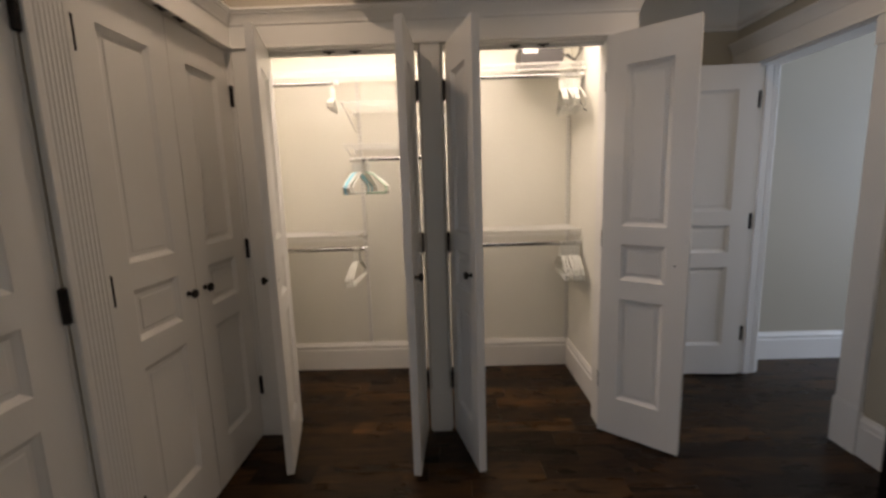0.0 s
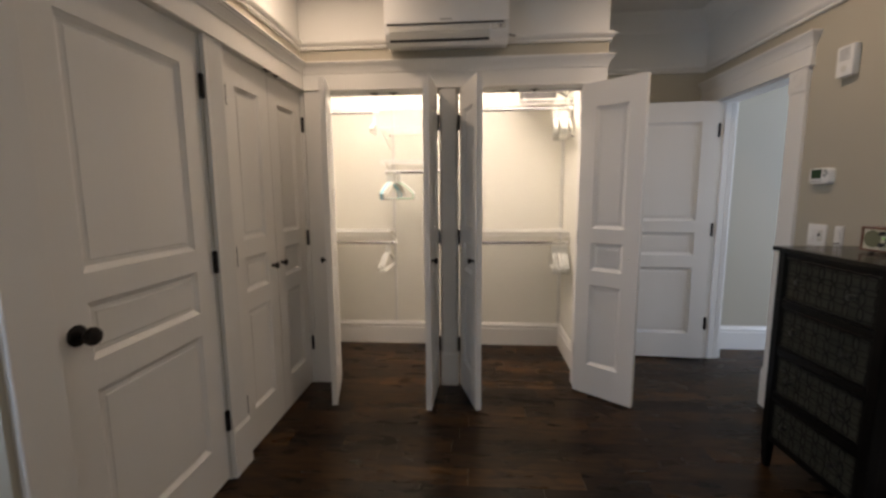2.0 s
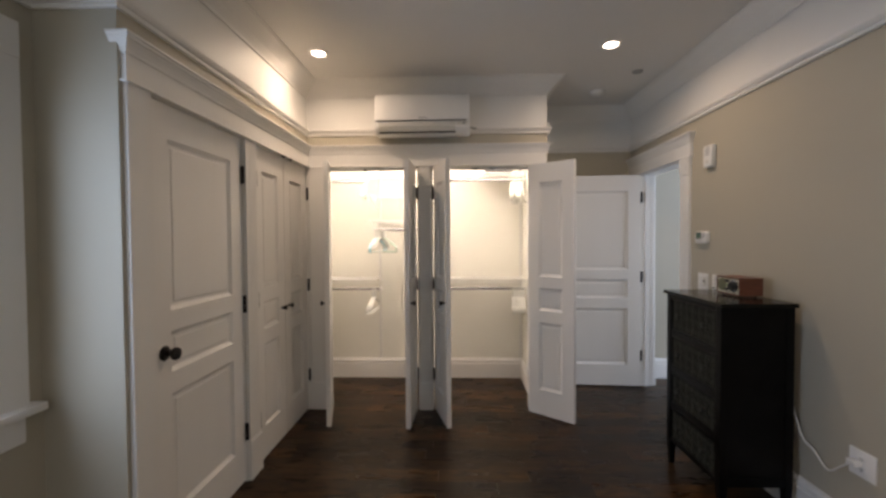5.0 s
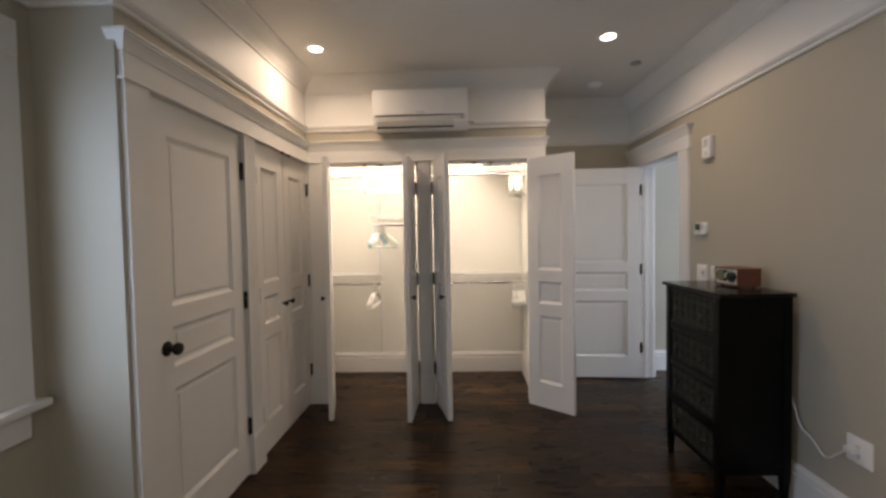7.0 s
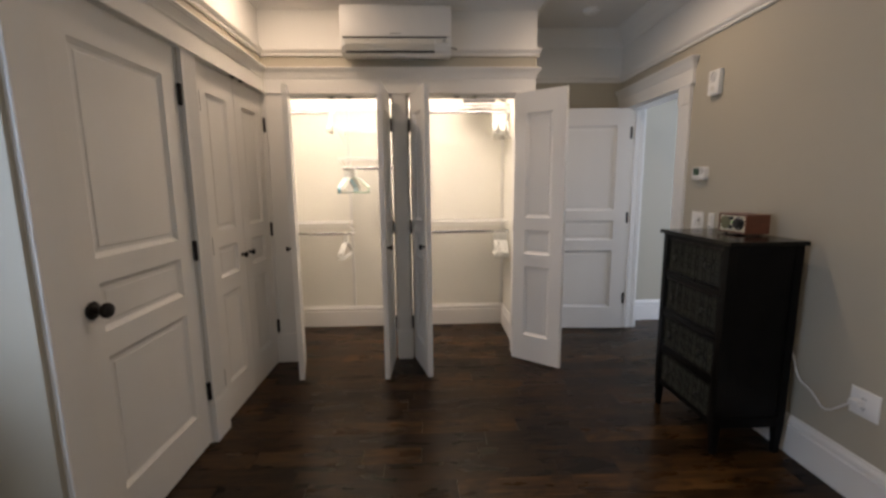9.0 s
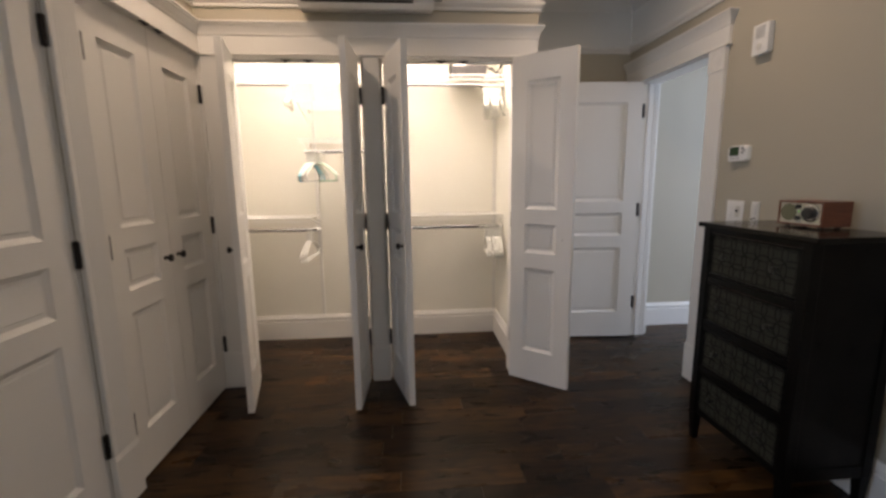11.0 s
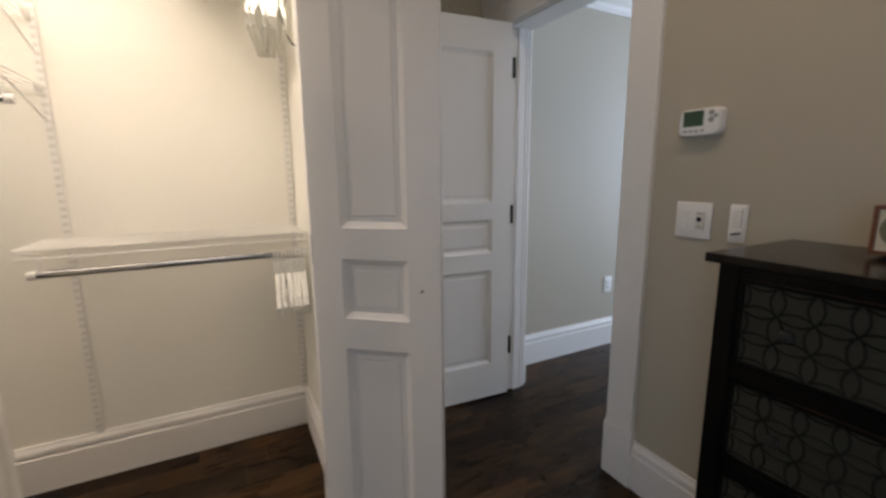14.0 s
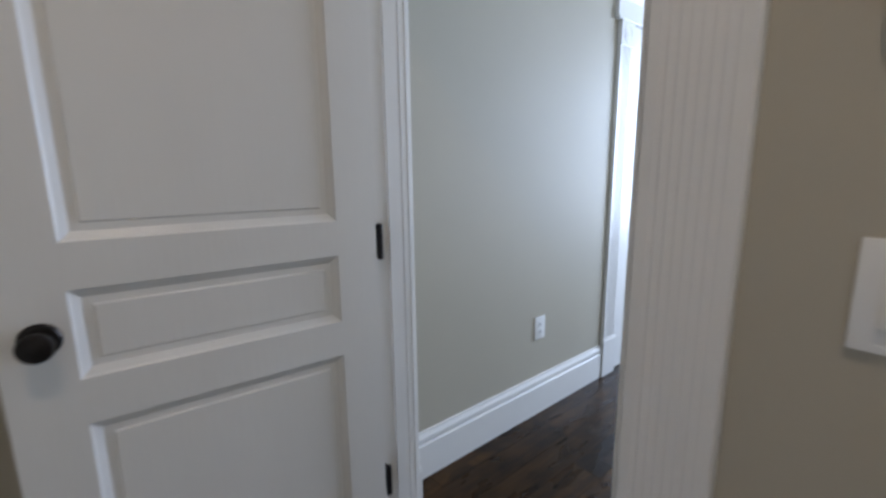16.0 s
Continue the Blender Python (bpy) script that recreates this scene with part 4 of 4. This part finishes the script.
for k, (a, b) in enumerate(DRZ):
    df = part("drawer_front", boxes((0.010, 0.026, 0.045, LWD - 0.045, a, b), bevel=0.001), FABRIC, dr, "grey linen-covered drawer front")
    part("drawer_edge", boxes((0.004, 0.011, 0.045, 0.053, a, b), (0.004, 0.011, LWD - 0.053, LWD - 0.045, a, b), (0.004, 0.011, 0.053, LWD - 0.053, a, a + 0.008), (0.004, 0.011, 0.053, LWD - 0.053, b - 0.008, b)), BLACKW, dr, "black drawer edge")
    f = part("fretwork", lattice(0.052, LWD - 0.052, a + 0.007, b - 0.007, 0.063), FRETW, df, "black interlocking-circle fretwork")
    f.location = (0.0096, 0, 0)
    for y in (LWD * 0.26, LWD * 0.74):
        kn = part("drawer_knob", lathe(bmesh.new(), [(0.009, 0), (0.005, -0.006), (0.005, -0.014), (0.013, -0.019), (0.013, -0.024), (0.005, -0.027)], (0, 0, 0), "x", 14), DARKP, df, "small dark drawer knob", smooth=True)
        kn.location = (0.010, y, (a + b) / 2)
part("worn_edge", boxes((0.0035, 0.006, 0.06, LWD - 0.06, 1.0565, 1.0590)), WEARW, dr, "rubbed reddish edge")
part("worn_edge", boxes((0.0035, 0.006, 0.10, LWD - 0.15, 0.8225, 0.8250)), WEARW, dr, "rubbed reddish edge")

# ---- radio ----
ra = thing("table_radio", pose(1.955, 1.350, DZ + 0.001, 0, 0, 2), "walnut-cased table radio with a cream face on the dresser", "radio")
RL, RD, RH = 0.196, 0.130, 0.108
for fx in (0.02, RD - 0.03):
    for fy in (-RL / 2 + 0.02, RL / 2 - 0.035):
        part("foot", boxes((fx, fx + 0.01, fy, fy + 0.015, 0, 0.008)), DARKP, ra)
bm = boxes((0, RD, -RL / 2, RL / 2, 0.008, 0.016), (0, RD, -RL / 2, RL / 2, RH - 0.008, RH), (0, RD, -RL / 2, -RL / 2 + 0.008, 0.016, RH - 0.008), (0, RD, RL / 2 - 0.008, RL / 2, 0.016, RH - 0.008), (RD - 0.008, RD, -RL / 2 + 0.008, RL / 2 - 0.008, 0.016, RH - 0.008))
part("case", bm, WALNUT, ra)
part("faceplate", boxes((0.004, 0.010, -RL / 2 + 0.008, RL / 2 - 0.008, 0.016, RH - 0.008)), CREAM, ra)
part("speaker_grille", lathe(bmesh.new(), [(0.036, 0.004), (0.035, 0.001), (0.010, 0.000)], (0, 0.051, 0.060), "x", 28), GRILLE, ra, "round olive speaker grille")
dring = part("dial_ring", lathe(bmesh.new(), [(0.037, 0.004), (0.036, 0.000), (0.028, -0.001)], (0, -0.046, 0.060), "x", 28), CHROME, ra, "silver tuning dial ring")
part("tuning_knob", lathe(bmesh.new(), [(0.025, 0.0), (0.024, -0.016), (0.020, -0.020), (0.006, -0.021)], (0, -0.046, 0.060), "x", 24), DARKP, dring, "black tuning knob", smooth=True)
for z in (0.085, 0.038):
    part("small_knob", lathe(bmesh.new(), [(0.009, 0.004), (0.009, -0.010), (0.004, -0.012)], (0, 0.005, z), "x", 16), DARKP, ra, "small black knob", smooth=True)
part("indicator", lathe(bmesh.new(), [(0.004, 0.004), (0.0035, 0.002), (0.001, 0.0015)], (0, 0.005, 0.065), "x", 10), GREENL, ra, "green indicator light")
part("maker_plate", boxes((0.0025, 0.005, -0.008, 0.014, 0.020, 0.024)), GREYP, ra)

# ---- rug ----
rg = thing("woven_rug", pose(1.16, 0.685, 0.003), "tan woven rug with a frayed edge beside the dresser", "rug")
bm = bmesh.new()
rr_ = random.Random(7)
nx, ny = 60, 50
gx, gy = 1.02, 1.25
grid = []
for i in range(nx + 1):
    row = []
    for j in range(ny + 1):
        x, y = gx * i / nx, -gy * j / ny
        edge = (0.012 * noise.noise(Vector((x * 9, 3, 0))) - 0.006) if j == 0 else 0
        cr = max(0, 0.10 - (gx - x)) if j == 0 else 0
        row.append(bm.verts.new((x, y + edge - cr * 0.4, 0.010 + 0.004 * noise.noise(Vector((x * 30, y * 30, 0))))))
    grid.append(row)
for i in range(nx):
    for j in range(ny):
        bm.faces.new((grid[i][j], grid[i + 1][j], grid[i + 1][j + 1], grid[i][j + 1]))
r = bmesh.ops.extrude_face_region(bm, geom=bm.faces[:])
for v in r["geom"]:
    if isinstance(v, bmesh.types.BMVert):
        v.co.z = 0.0
part("weave", bm, RUGM, rg)
bm = bmesh.new()
for i in range(150):
    x = 0.005 + i * (gx - 0.01) / 150
    tube(bm, [(x, -0.012, 0.010), (x + rr_.uniform(-0.004, 0.004), 0.004 + rr_.uniform(0, 0.006), 0.011), (x + rr_.uniform(-0.006, 0.006), 0.012 + rr_.uniform(0, 0.010), 0.003)], 0.0022, 4)
tagged(part("fringe", bm, RUGM, rg), kind="stuff")


# ---- floor planks ----
def plank_mesh(L, W):
    c, g = 0.0008, 0.00012
    bm = bmesh.new()
    rings = [((g, -0.012), (L - g, W - g)), ((g, -0.0022), (L - g, W - g)), ((g + c, 0.0), (L - g - c, W - g - c))]
    vs = []
    for q, ((a, z), (x1, y1)) in enumerate(rings):
        lo = a
        vs.append([bm.verts.new(p) for p in ((lo, lo, z), (x1, lo, z), (x1, y1, z), (lo, y1, z))])
    for a, b in zip(vs, vs[1:]):
        for i in range(4):
            bm.faces.new((a[i], a[(i + 1) % 4], b[(i + 1) % 4], b[i]))
    bm.faces.new(vs[-1])
    return mesh_of("plank", bm, FLOORM)


PW = 0.127
LENS = [0.30, 0.42, 0.55, 0.70, 0.85, 1.05, 1.25]
MESHES = {L: plank_mesh(L, PW) for L in LENS}
rp = random.Random(11)
far = []
y = YB
row = 0
nearest = 0
while y < YF:
    x = XL - rp.choice(LENS) * 0.8
    end = 5.6 if y > 1.0 else XR
    while x < end:
        L = rp.choice(LENS)
        a, w = max(x, XL), round(min(x + L, end) - max(x, XL), 3)
        if w < 0.02:
            x += L
            continue
        if y > -0.15 and x < 4.6 and nearest < 300:
            if w not in MESHES:
                MESHES[w] = plank_mesh(w, PW)
            p = new("plank", MESHES[w])
            p.location = (a, y, 0)
            p.parent = floor
            nearest += 1
        else:
            far.append((a, y, w))
        x += L
    y += PW
bm = bmesh.new()
for x, y, L in far:
    tmp = [bm.verts.new(c) for c in ((x + 0.001, y + 0.001, 0), (x + L - 0.001, y + 0.001, 0), (x + L - 0.001, y + PW - 0.001, 0), (x + 0.001, y + PW - 0.001, 0), (x + 0.001, y + 0.001, -0.012), (x + L - 0.001, y + 0.001, -0.012), (x + L - 0.001, y + PW - 0.001, -0.012), (x + 0.001, y + PW - 0.001, -0.012))]
    bm.faces.new(tmp[:4])
    for i in range(4):
        bm.faces.new((tmp[i], tmp[(i + 1) % 4], tmp[4 + (i + 1) % 4], tmp[4 + i]))
fp = part("plank_field", bm, FLOORM, floor)
tagged(fp, kind="stuff")
